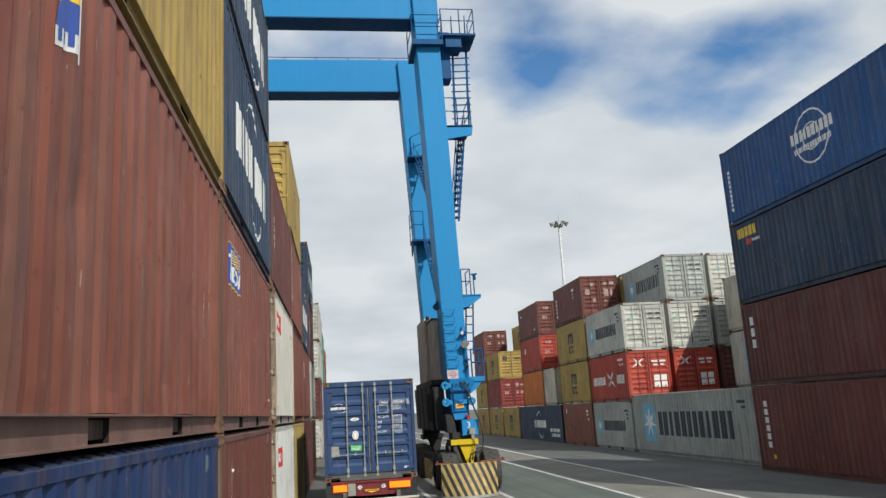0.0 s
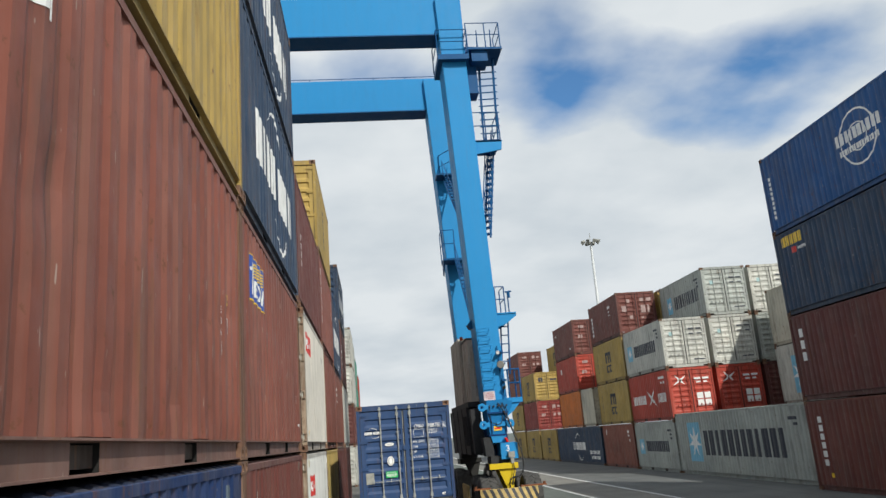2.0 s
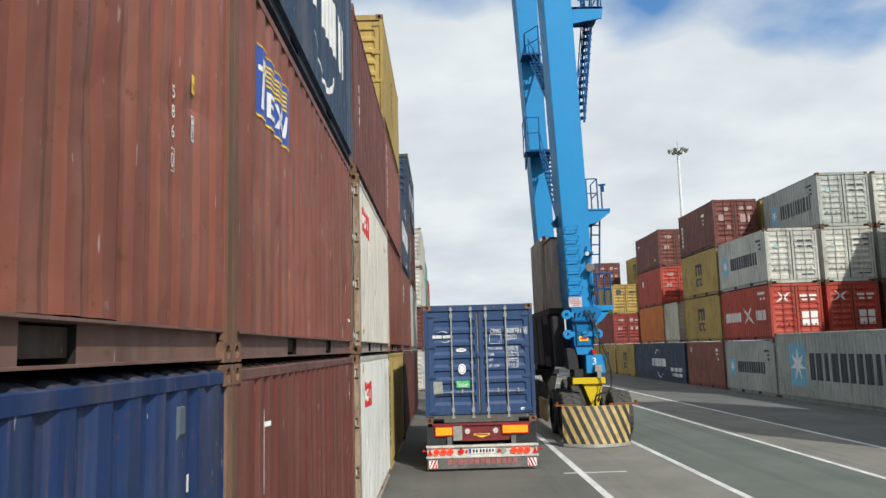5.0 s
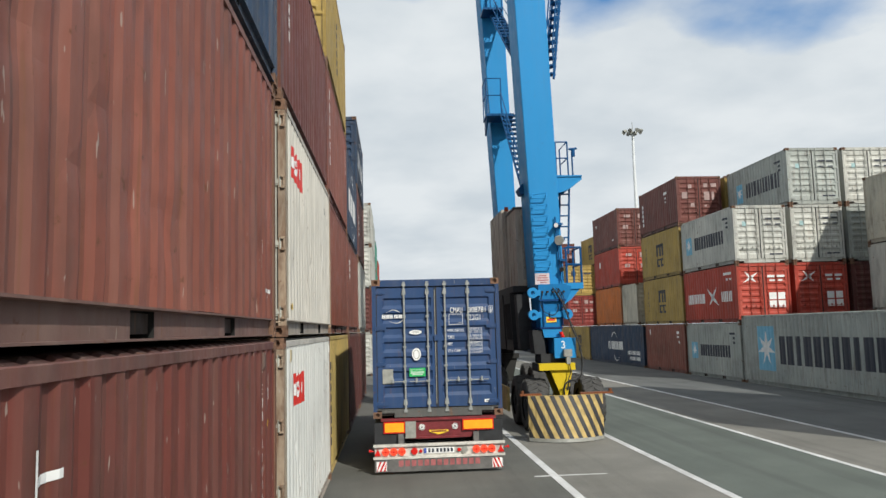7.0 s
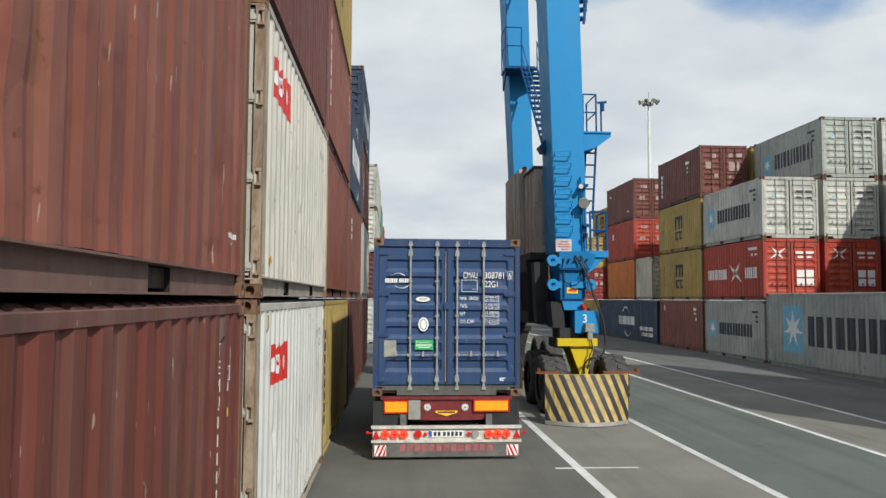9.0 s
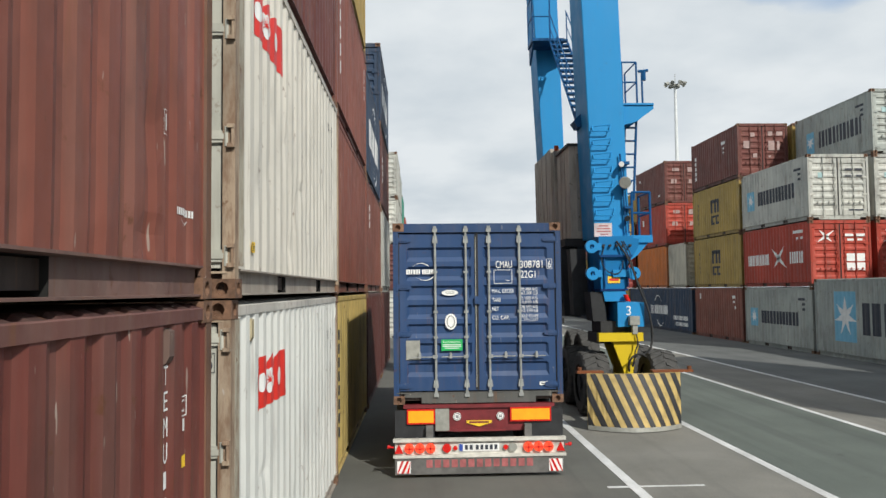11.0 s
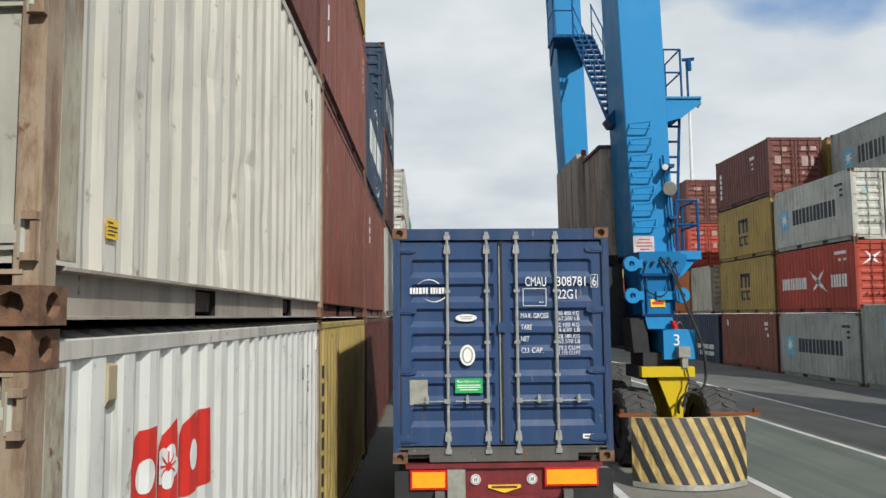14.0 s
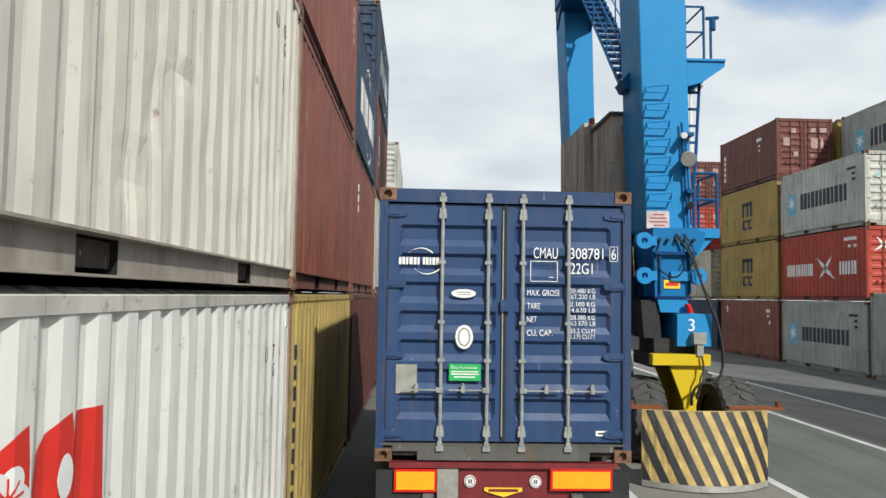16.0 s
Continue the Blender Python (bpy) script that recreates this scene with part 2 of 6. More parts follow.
def part(name, shape, mat, parent, label="", color=None, m=None, smooth=False):
    """One mesh object under a thing or a part; shape is a bmesh or a mesh."""
    me = mesh_of(shape, name, mat, smooth) if isinstance(shape, bmesh.types.BMesh) else shape
    ob = new(name, me)
    ob.parent = parent
    if m is not None:
        ob.matrix_basis = m
    if color:
        ob.color = (*color, 1)
    return tagged(ob, label)


def thing(name, x, y, z, label, category, group="", kind=""):
    ob = new(name)
    ob.location = (x, y, z)
    ob.empty_display_size = 0.2
    return tagged(ob, label, category, group, kind)


def solid(name, shape, mat, label, category, group="", kind="", color=None, smooth=False):
    ob = new(name, mesh_of(shape, name, mat, smooth))
    if color:
        ob.color = (*color, 1)
    return tagged(ob, label, category, group, kind)

# ---- ground ----
g = bmesh.new()
v = [g.verts.new(p) for p in ((-1500, -1500, 0), (1500, -1500, 0), (1500, 1500, 0), (-1500, 1500, 0))]
g.faces.new(v)
solid("ground", g, M_ASPHALT, "grey-green worn asphalt yard ground", "ground", kind="structure")


def strip(name, x0, x1, y0, y1, z, mat, label, category):
    b = bmesh.new()
    box(b, x0, y0, 0.001, x1, y1, z)
    return solid(name, b, mat, label, category, kind="structure")


strip("road", -8.0, 2.83, -60, 400, 0.002, M_LANE, "warm grey worn asphalt truck lane", "road")
strip("road", 2.98, 5.12, -60, 400, 0.004, M_CONCRETE, "lighter concrete crane runway between white lines", "road")
strip("road", 8.38, 10.48, -60, 400, 0.004, M_CONCRETE, "lighter concrete lane strip between white lines", "road")
# strip added to stand in for the stacks' shadow, not another surfacing
strip("pavement", 10.62, 60, -60, 400, 0.004, M_APRON, "asphalt apron strip added where the stacks' shadow falls", "pavement")
strip("trim", 2.83, 2.98, -60, 400, 0.006, M_LINE, "worn white painted lane line on the asphalt", "road line")
strip("trim", 5.12, 5.26, -60, 400, 0.006, M_LINE, "worn white painted lane line on the asphalt", "road line")
strip("trim", 8.25, 8.38, -60, 400, 0.006, M_LINE, "worn white painted lane line on the asphalt", "road line")
strip("trim", 10.48, 10.62, -60, 400, 0.006, M_LINE, "worn white painted lane line on the asphalt", "road line")

# ---- shipping containers ----
W = 2.438
PITCH = 0.278
SHEET = {}


def dent(y):
    """Depth of the corrugation at y along a side panel."""
    if y < 0.26:
        return 0.0
    k = (y - 0.16) % PITCH
    if k < 0.110:
        return 0.0
    if k < 0.172:
        return 0.019 * (k - 0.110) / 0.062
    if k < 0.216:
        return 0.019
    return 0.019 * (PITCH - k) / 0.062


def breaks(y0, y1):
    ys = [y0]
    k = math.floor((y0 - 0.16) / PITCH)
    while True:
        base = 0.16 + k * PITCH
        for o in (0, 0.110, 0.172, 0.216):
            if y0 + 1e-4 < base + o < y1 - 1e-4:
                ys.append(base + o)
        if base > y1:
            break
        k += 1
    return ys + [y1]


def cached(key, make, mat):
    if key not in SHEET:
        b = bmesh.new()
        make(b)
        SHEET[key] = mesh_of(b, key[0], mat)
    return SHEET[key]


def m_side(L, H):
    def make(b):
        ys = breaks(0.10, L - 0.10)
        lo = [b.verts.new((W - 0.008 - dent(y), y, 0.178)) for y in ys]
        hi = [b.verts.new((W - 0.008 - dent(y), y, H - 0.095)) for y in ys]
        for k in range(len(ys) - 1):
            b.faces.new((lo[k], lo[k + 1], hi[k + 1], hi[k]))
    return cached(("side_panel", L, H), make, M_PAINT)


def m_battered(L, H, seed, phase):
    """A side panel knocked about by handling: shallow dents in its lower half and a wavy foot."""
    def make(b):
        r = random.Random(seed)
        hits = [(r.uniform(0.5, L - 0.5), r.uniform(0.22, 1.35), r.uniform(0.07, 0.20), r.uniform(0.05, 0.16), r.uniform(0.006, 0.020)) for k in range(13)]
        waves = [(r.uniform(0.7, 3.2), r.uniform(0, 6.3), r.uniform(0.001, 0.0035)) for k in range(5)]
        ys = [y + phase for y in breaks(0.10 - phase, L - 0.10 - phase)]
        zs = [0.178, 0.20, 0.24, 0.30] + [0.30 + 0.1 * k for k in range(1, 12)] + [1.6, 2.0, H - 0.095]
        rows = []
        for z in zs:
            row = []
            for y in ys:
                x = W - 0.008 - dent(y - phase)
                for cy, cz, ry, rz, d in hits:
                    x -= d * math.exp(-((y - cy) / ry) ** 2 - ((z - cz) / rz) ** 2)
                foot = max(0.0, 1.0 - (z - 0.178) / 0.13)
                w = sum(a * math.sin(f * y + p) for f, p, a in waves)
                row.append(b.verts.new((x + min(0.006, w) * foot, y, z + 1.3 * w * foot)))
            rows.append(row)
        for lo, hi in zip(rows, rows[1:]):
            for k in range(len(ys) - 1):
                b.faces.new((lo[k], lo[k + 1], hi[k + 1], hi[k]))
    return cached(("side_panel", L, H, seed, phase), make, M_PAINT)


def pockets(L, wide=False):
    """Fork pockets of a twenty-foot box; some makers set them further apart."""
    c = L / 2
    if not 4 < L < 8:
        return []
    return [(c - 1.37, c - 1.00), (c + 0.98, c + 1.35)] if wide else [(c - 1.21, c - 0.84), (c + 0.84, c + 1.21)]


def m_bottom_rail(L, H, wide=False):
    """Channel set back under the panel: web, foot flange and upper lip, open at the fork pockets."""
    def make(b):
        pts = ((W - 0.075, 0.182), (W - 0.002, 0.182), (W - 0.002, 0.170), (W - 0.048, 0.164), (W - 0.048, 0.028), (W - 0.010, 0.026), (W - 0.010, 0.016), (W - 0.075, 0.016))
        ys = [0.165]
        for p, q in pockets(L, wide):
            ys += [p, q]
        ys.append(L - 0.165)
        rows = [[b.verts.new((x, y, z)) for x, z in pts] for y in ys]
        for k in range(len(ys) - 1):
            for i in range(8):
                if k % 2 == 1 and i in (3, 7):
                    continue
                j = (i + 1) % 8
                b.faces.new((rows[k][i], rows[k][j], rows[k + 1][j], rows[k + 1][i]))
        b.faces.new(rows[0][::-1])
        b.faces.new(rows[-1])
    return cached(("bottom_rail", L, H, wide), make, M_PAINT)


# pocket lining, its inner shade painted as near-black
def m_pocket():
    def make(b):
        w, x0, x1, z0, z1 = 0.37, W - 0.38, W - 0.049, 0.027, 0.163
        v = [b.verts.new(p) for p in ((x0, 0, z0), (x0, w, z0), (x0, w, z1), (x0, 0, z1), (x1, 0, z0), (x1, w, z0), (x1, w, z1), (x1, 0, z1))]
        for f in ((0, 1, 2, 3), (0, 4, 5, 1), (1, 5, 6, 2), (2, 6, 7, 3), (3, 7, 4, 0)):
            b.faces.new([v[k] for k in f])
    return cached(("fork_pocket",), make, M_POCKET_SHADE)


def m_top_rail(L, H):
    def make(b):
        prism(b, ((W - 0.06, H - 0.100), (W - 0.003, H - 0.100), (W - 0.003, H - 0.040), (W - 0.012, H - 0.034), (W - 0.06, H - 0.034)), 1, 0.165, L - 0.165)
    return cached(("top_rail", L, H), make, M_PAINT)


def m_post(H, rusty=False):
    def make(b):
        prism(b, ((W - 0.082, 0.008), (W - 0.004, 0.004), (W - 0.004, 0.105), (W - 0.05, 0.105), (W - 0.05, 0.06), (W - 0.082, 0.06)), 2, 0.118, H - 0.118)
    return cached(("corner_post", H, rusty), make, M_POST if rusty else M_PAINT)


def m_casting():
    def make(b):
        # hollow corner block with oval holes on the two outer faces and the end
        def plate(o, u, w, lu, lw, inward):
            o, u, w, inward = Vector(o), Vector(u), Vector(w), Vector(inward)
            outer = [b.verts.new(o + u * (lu * p) + w * (lw * q)) for p, q in ((0, 0), (.5, 0), (1, 0), (1, .5), (1, 1), (.5, 1), (0, 1), (0, .5))]
            ring, deep = [], []
            for k in range(8):
                a = math.radians(225 + 45 * k)
                c = o + u * (lu * (0.5 + 0.25 * math.cos(a))) + w * (lw * (0.5 + 0.36 * math.sin(a)))
                ring.append(b.verts.new(c))
                deep.append(b.verts.new(c + inward * 0.05))
            for k in range(8):
                j = (k + 1) % 8
                b.faces.new((outer[k], outer[j], ring[j], ring[k]))
                b.faces.new((ring[k], ring[j], deep[j], deep[k]))
            b.faces.new(deep)
        plate((W, 0, 0), (0, 1, 0), (0, 0, 1), 0.178, 0.118, (-1, 0, 0))
        plate((W - 0.162, 0, 0), (1, 0, 0), (0, 0, 1), 0.162, 0.118, (0, 1, 0))
        v = [b.verts.new(p) for p in ((W - .162, 0, 0), (W, 0, 0), (W, .178, 0), (W - .162, .178, 0), (W - .162, 0, .118), (W, 0, .118), (W, .178, .118), (W - .162, .178, .118))]
        for f in ((3, 2, 1, 0), (4, 5, 6, 7), (2, 3, 7, 6), (3, 0, 4, 7)):
            b.faces.new([v[k] for k in f])
    return cached(("corner_casting",), make, M_CASTING)


def m_roof(L, H):
    def make(b):
        n = int((L - 0.2) / 0.21)
        pts = []
        for k in range(n):
            y = 0.1 + (L - 0.2) * k / n
            pts += [(y, 0.0), (y + 0.045, 0.028), (y + 0.12, 0.028), (y + 0.165, 0.0)]
        pts.append((L - 0.1, 0.0))
        rows = []
        for x, f in ((0.012, 0.0), (0.075, 1.0), (W - 0.075, 1.0), (W - 0.012, 0.0)):
            rows.append([b.verts.new((x, y, H - 0.036 + f * z)) for y, z in pts])
        for i in range(3):
            for k in range(len(pts) - 1):
                b.faces.new((rows[i][k], rows[i][k + 1], rows[i + 1][k + 1], rows[i + 1][k]))
    return cached(("roof", L, H), make, M_PAINT)


def m_floor(L, H):
    def make(b):
        box(b, 0.08, 0.05, 0.05, W - 0.08, L - 0.05, 0.155)
    return cached(("underframe", L, H), make, M_PAINT)


def m_front(H):
    """Corrugated closed end, facing -y."""
    def make(b):
        xs, x = [], 0.16
        k = 0
        while x < W - 0.16:
            xs += [(x, 0.03), (x + 0.09, 0.03), (x + 0.13, 0.07), (x + 0.21, 0.07)]
            x += 0.25
        xs = [p for p in xs if p[0] < W - 0.16] + [(W - 0.16, 0.03)]
        lo = [b.verts.new((p[0], p[1], 0.15)) for p in xs]
        hi = [b.verts.new((p[0], p[1], H - 0.1)) for p in xs]
        for k in range(len(xs) - 1):
            b.faces.new((lo[k], lo[k + 1], hi[k + 1], hi[k]))
        box(b, 0.16, 0.01, 0.01, W - 0.16, 0.08, 0.16)
        box(b, 0.16, 0.01, H - 0.11, W - 0.16, 0.08, H - 0.01)
    return cached(("front_wall", H), make, M_PAINT)


def m_header(H):
    def make(b):
        box(b, 0.162, 0.012, H - 0.125, W - 0.162, 0.12, H - 0.006)
        box(b, 0.05, 0.004, H - 0.135, W - 0.05, 0.02, H - 0.123)
    return cached(("door_header", H), make, M_PAINT)


def m_sill(H):
    def make(b):
        box(b, 0.40, 0.006, 0.012, W - 0.40, 0.14, 0.150)
        box(b, 0.165, 0.006, 0.095, 0.40, 0.14, 0.150)
        box(b, W - 0.40, 0.006, 0.095, W - 0.165, 0.14, 0.150)
        box(b, 0.05, 0.002, 0.151, W - 0.05, 0.13, 0.165)
    return cached(("door_sill", H), make, M_PAINT)


LEAF = (W - 0.19) / 2
DZ0 = 0.185


def m_leaf(H):
    """Left door leaf, its hinge edge at x = 0, outer face at y = 0: one pressed sheet with seven ribs, and a folded rim."""
    def make(b):
        h = H - 0.15 - DZ0
        n, d = 7, 0.036
        seg = (h - 0.33) / n
        prof = [(0.0, 0.0), (0.20, 0.0)]
        z = 0.20
        for k in range(n):
            prof += [(z + 0.065, d), (z + seg * 0.62, d), (z + seg * 0.62 + 0.035, 0.0), (z + seg, 0.0)]
            z += seg
        prof += [(h, 0.0)]
        cols = ((0.0, None), (0.0, 0), (0.10, 0), (0.135, 1), (LEAF - 0.12, 1), (LEAF - 0.085, 0), (LEAF - 0.012, 0), (LEAF - 0.012, None))
        rows = [[b.verts.new((x, 0.05 if f is None else f * y, DZ0 + z)) for x, f in cols] for z, y in prof]
        for r in range(len(prof) - 1):
            for c in range(len(cols) - 1):
                b.faces.new((rows[r][c], rows[r][c + 1], rows[r + 1][c + 1], rows[r + 1][c]))
    return cached(("door", H), make, M_PAINT)


def m_gasket(H):
    def make(b):
        box(b, W / 2 - 0.013, 0.022, DZ0, W / 2 + 0.013, 0.05, H - 0.14)
        box(b, W / 2 - 0.034, 0.024, DZ0 + 0.02, W / 2 - 0.022, 0.04, H - 0.16)
        box(b, 0.082, 0.025, DZ0 - 0.02, 0.094, 0.06, H - 0.13)
        box(b, W - 0.094, 0.025, DZ0 - 0.02, W - 0.082, 0.06, H - 0.13)
    return cached(("gasket", H), make, M_RUBBER)


def m_lockrod(H, bare=True):
    def make(b):
        rod(b, (0, -0.03, 0.10), (0, -0.03, H - 0.07), 0.0175, 8)
        for z in (0.10, H - 0.13):
            box(b, -0.035, -0.052, z, 0.035, 0.012, z + 0.05)
            box(b, -0.022, -0.058, z + 0.05, 0.022, -0.010, z + 0.085)
        for z in (DZ0 + 0.05, H - 0.29):
            box(b, -0.036, -0.044, z, 0.036, 0.002, z + 0.05)
            box(b, -0.030, -0.040, z + 0.05, 0.030, 0.002, z + 0.10)
        for z in (H * 0.36, H * 0.50, H * 0.72):
            box(b, -0.032, -0.05, z, 0.032, 0.0, z + 0.032)
    return cached(("lock_rod", H, bare), make, M_ROD if bare else M_PAINT)


def m_handle(bare=True):
    def make(b):
        box(b, 0.0, -0.060, -0.006, 0.36, -0.050, 0.008)
        box(b, -0.025, -0.066, -0.022, 0.04, -0.005, 0.022)
        box(b, 0.21, -0.068, -0.022, 0.245, 0.0, 0.045)
        box(b, 0.216, -0.07, 0.040, 0.236, -0.03, 0.065)
    return cached(("handle", bare), make, M_ROD if bare else M_PAINT)


def m_hinge():
    def make(b):
        prism(b, ((-0.03, -0.036), (0.09, -0.040), (0.155, -0.030), (0.172, -0.012), (0.172, 0.012), (0.155, 0.030), (0.09, 0.040), (-0.03, 0.036)), 1, -0.014, 0.006)
        prism(b, ((-0.02, -0.018), (0.11, -0.018), (0.11, 0.018), (-0.02, 0.018)), 1, -0.022, -0.014)
        rod(b, (-0.036, -0.016, -0.062), (-0.036, -0.016, 0.062), 0.014, 8)
    return cached(("hinge",), make, M_PAINT)


def m_hinge_lug():
    """Paired lugs welded to the corner post that carry a door hinge's pin."""
    def make(b):
        for z in (-0.072, 0.048):
            box(b, W - 0.048, -0.024, z, W - 0.0045, 0.010, z + 0.024)
        box(b, W - 0.024, -0.018, -0.047, W - 0.007, 0.009, 0.047)
    return cached(("hinge_lug",), make, M_POST)


MIRX = Matrix.Translation((W, 0, 0)) @ Matrix.Diagonal((-1, 1, 1, 1))


def container(x, y, z, L, H, color, label, doors="near", frame_color=None, castings=None, door_color=None, sill_color=None, rail_color=None, group="stacked shipping containers", detail=True, wide=False, battered=0, phase=0.0):
    """A box with its near lower left corner at x, y, z, its length along y."""
    c = thing("shipping_container", x, y, z, label, "container", group)
    c["size"] = (L, H)
    c["phase"] = phase
    fc = frame_color or tuple(0.85 * k for k in color)
    rc = rail_color or tuple(0.7 * k + 0.02 for k in color)
    tc = tuple(0.5 * (a + b) for a, b in zip(rail_color, color)) if rail_color else color
    far = Matrix.Translation((0, L, 0)) @ Matrix.Diagonal((1, -1, 1, 1))
    for m in (Matrix(), MIRX):
        part("side_panel", m_battered(L, H, battered, phase) if battered else m_side(L, H), None, c, color=color, m=m)
        rail = part("bottom_rail", m_bottom_rail(L, H, wide), None, c, color=rc, m=m)
        part("top_rail", m_top_rail(L, H), None, c, color=tc, m=m)
        if detail:
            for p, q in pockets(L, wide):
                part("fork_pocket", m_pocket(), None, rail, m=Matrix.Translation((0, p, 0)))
        for e in (Matrix(), far):
            part("corner_post", m_post(H, frame_color is not None), None, c, color=fc, m=e @ m)
            if detail:
                for k in (0, H - 0.118):
                    part("corner_casting", m_casting(), None, c, m=Matrix.Translation((0, 0, k)) @ e @ m, color=fc)
    part("roof", m_roof(L, H), None, c, color=tuple(0.32 * k + 0.012 for k in color))
    part("underframe", m_floor(L, H), None, c, color=(0.05, 0.035, 0.03))
    de, fe = (Matrix(), far) if doors == "near" else (far, Matrix())
    part("front_wall", m_front(H), None, c, color=color, m=fe)
    part("door_header", m_header(H), None, c, color=fc, m=de)
    part("door_sill", m_sill(H), None, c, color=sill_color or fc, m=de)
    dc = door_color or color
    bare = group == "trailer load"
    for m in (Matrix(), MIRX):
        leaf = part("door", m_leaf(H), None, c, color=dc, m=de @ m @ Matrix.Translation((0.095, 0.035, 0)))
        if detail:
            for u in (0.515, 0.957):
                r = part("lock_rod", m_lockrod(H, bare), None, leaf, color=tuple(0.9 * k for k in dc), m=Matrix.Translation((u, 0, 0)))
                part("handle", m_handle(bare), None, leaf, color=tuple(0.9 * k for k in dc), m=Matrix.Translation((u - 0.002, 0, 0.67)) @ Matrix.Diagonal((-1 if u < 0.5 else -1, 1, 1, 1)))
            for q in (0.26, 0.385 * H, 0.645 * H, H - 0.24):
                part("hinge", m_hinge(), None, leaf, m=Matrix.Translation((0.0, -0.006, q)), color=dc)
                if frame_color:
                    part("hinge_lug", m_hinge_lug(), None, c, color=fc, m=de @ m @ Matrix.Translation((0, 0, q)))
    if detail:
        g = part("gasket", m_gasket(H), None, c, m=de)
        if bare:
            b = bmesh.new()
            box(b, W / 2 - 0.030, 0.012, DZ0 + 0.05, W / 2 - 0.018, 0.0238, H - 0.20)
            part("gasket_lip", b, M_GREYPLATE, g, "pale worn rubber lip")
            b = bmesh.new()
            box(b, W / 2 - 0.045, -0.012, 1.42, W / 2 + 0.045, 0.012, 1.53)
            part("door_clasp", b, M_PAINT, c, "blue steel clasp over the door joint", color)
    return c


C20, C40, H8, H9 = 6.058, 12.192, 2.591, 2.896
REDBROWN = (0.238, 0.080, 0.057)
REDBROWN2 = (0.150, 0.046, 0.037)
MAROON = (0.120, 0.036, 0.032)
RED = (0.42, 0.055, 0.034)
RED2 = (0.24, 0.034, 0.028)
ORANGE = (0.60, 0.17, 0.03)
MUSTARD = (0.40, 0.275, 0.075)
NAVY = (0.022, 0.048, 0.095)
BLUE = (0.012, 0.036, 0.118)
COBALT = (0.015, 0.082, 0.240)
WHITE = (0.53, 0.53, 0.48)
COOLWHITE = (0.68, 0.685, 0.645)
CREAM = (0.67, 0.635, 0.56)
GREYWHITE = (0.37, 0.395, 0.365)
BEIGE = (0.52, 0.49, 0.40)
TEAL = (0.03, 0.24, 0.17)

N_RB = "weathered red-brown corrugated steel shipping container in a stack"
N_WH = "dirty off-white corrugated steel shipping container with rust streaks"
N_YE = "mustard yellow corrugated steel shipping container in a stack"
N_NV = "dark navy corrugated steel shipping container in a stack"
N_RD = "bright red corrugated steel shipping container in a stack"
N_GW = "light grey corrugated steel shipping container in a stack"
G = 0.012  # gap between tiers

LEFT = {}
TURN_LEFT = -0.43   # the left block stands slightly askew to the lane
left_rows = (
    # slot, near y, colours from the ground up
    (0, 2.55, ((BLUE, "blue corrugated steel shipping container with scratched paint"), ((0.240, 0.078, 0.053), N_RB), (MUSTARD, N_YE))),
    (1, 8.61, (((0.158, 0.046, 0.036), N_RB), (REDBROWN, N_RB), (NAVY, N_NV), (NAVY, N_NV))),
    (2, 14.98, ((COOLWHITE, N_WH), (CREAM, N_WH), (REDBROWN2, N_RB))),
    (3, 21.11, (((0.54, 0.40, 0.14), N_YE), (REDBROWN, N_RB), (REDBROWN, N_RB), (MUSTARD, N_YE))),
    (4, 27.6, ((MAROON, N_RB), (REDBROWN, N_RB), (NAVY, N_NV))),
    (5, 34.0, ((MAROON, N_RB), (WHITE, N_WH), (REDBROWN2, N_RB), (NAVY, N_NV))),
    (6, 53.0, ((WHITE, N_WH), (MAROON, N_RB), (WHITE, N_WH), (WHITE, N_WH))),
    (7, 59.5, ((REDBROWN, N_RB), (WHITE, N_WH), (GREYWHITE, N_GW), (GREYWHITE, N_GW))),
    (8, 73.0, ((REDBROWN, N_RB), (NAVY, N_NV), (TEAL, "teal green corrugated steel shipping container in a stack"), (TEAL, "teal green corrugated steel shipping container in a stack"))),
    (9, 92.0, ((REDBROWN, N_RB), (RED, N_RD), (RED, N_RD), (RED, N_RD))),
)
RUST_TAN = (0.37, 0.285, 0.205)
rng = random.Random(4)


def face_x(y):
    return -1.13 + 0.0075 * (min(y, 50.0) - 15.0)


for slot, y, tiers in left_rows:
    for k, (col, lab) in enumerate(tiers):
        jx = rng.uniform(-0.015, 0.015)
        jy = rng.uniform(-0.012, 0.012)
        jc = rng.uniform(0.93, 1.07)
        fc = None
        if col in (COOLWHITE, CREAM):
            fc = RUST_TAN
            jx, jc = 0.022 + 0.026 * k, 1.0
        rl = (0.36, 0.32, 0.275) if fc else None
        if slot < 2 and k < 2:
            fc, rl = (0.150, 0.078, 0.052), tuple(0.5 * q + d for q, d in zip(col, (0.055, 0.062, 0.058)))
            if col == BLUE:
                fc, rl = (0.20, 0.11, 0.07), None
        LEFT[slot, k] = container(face_x(y) - W + jx, y + jy, k * (H8 + G), C20, H8, tuple(jc * q for q in col), lab, frame_color=fc, rail_color=rl, door_color=(0.44, 0.44, 0.385) if slot == 2 and fc else None, wide=slot == 2, battered=10 * slot + k + 1 if slot < 4 and k < 2 else 0, phase=0.25 if (slot, k) == (1, 0) else 0.0)
        LEFT[slot, k].rotation_euler[2] = radians(TURN_LEFT)
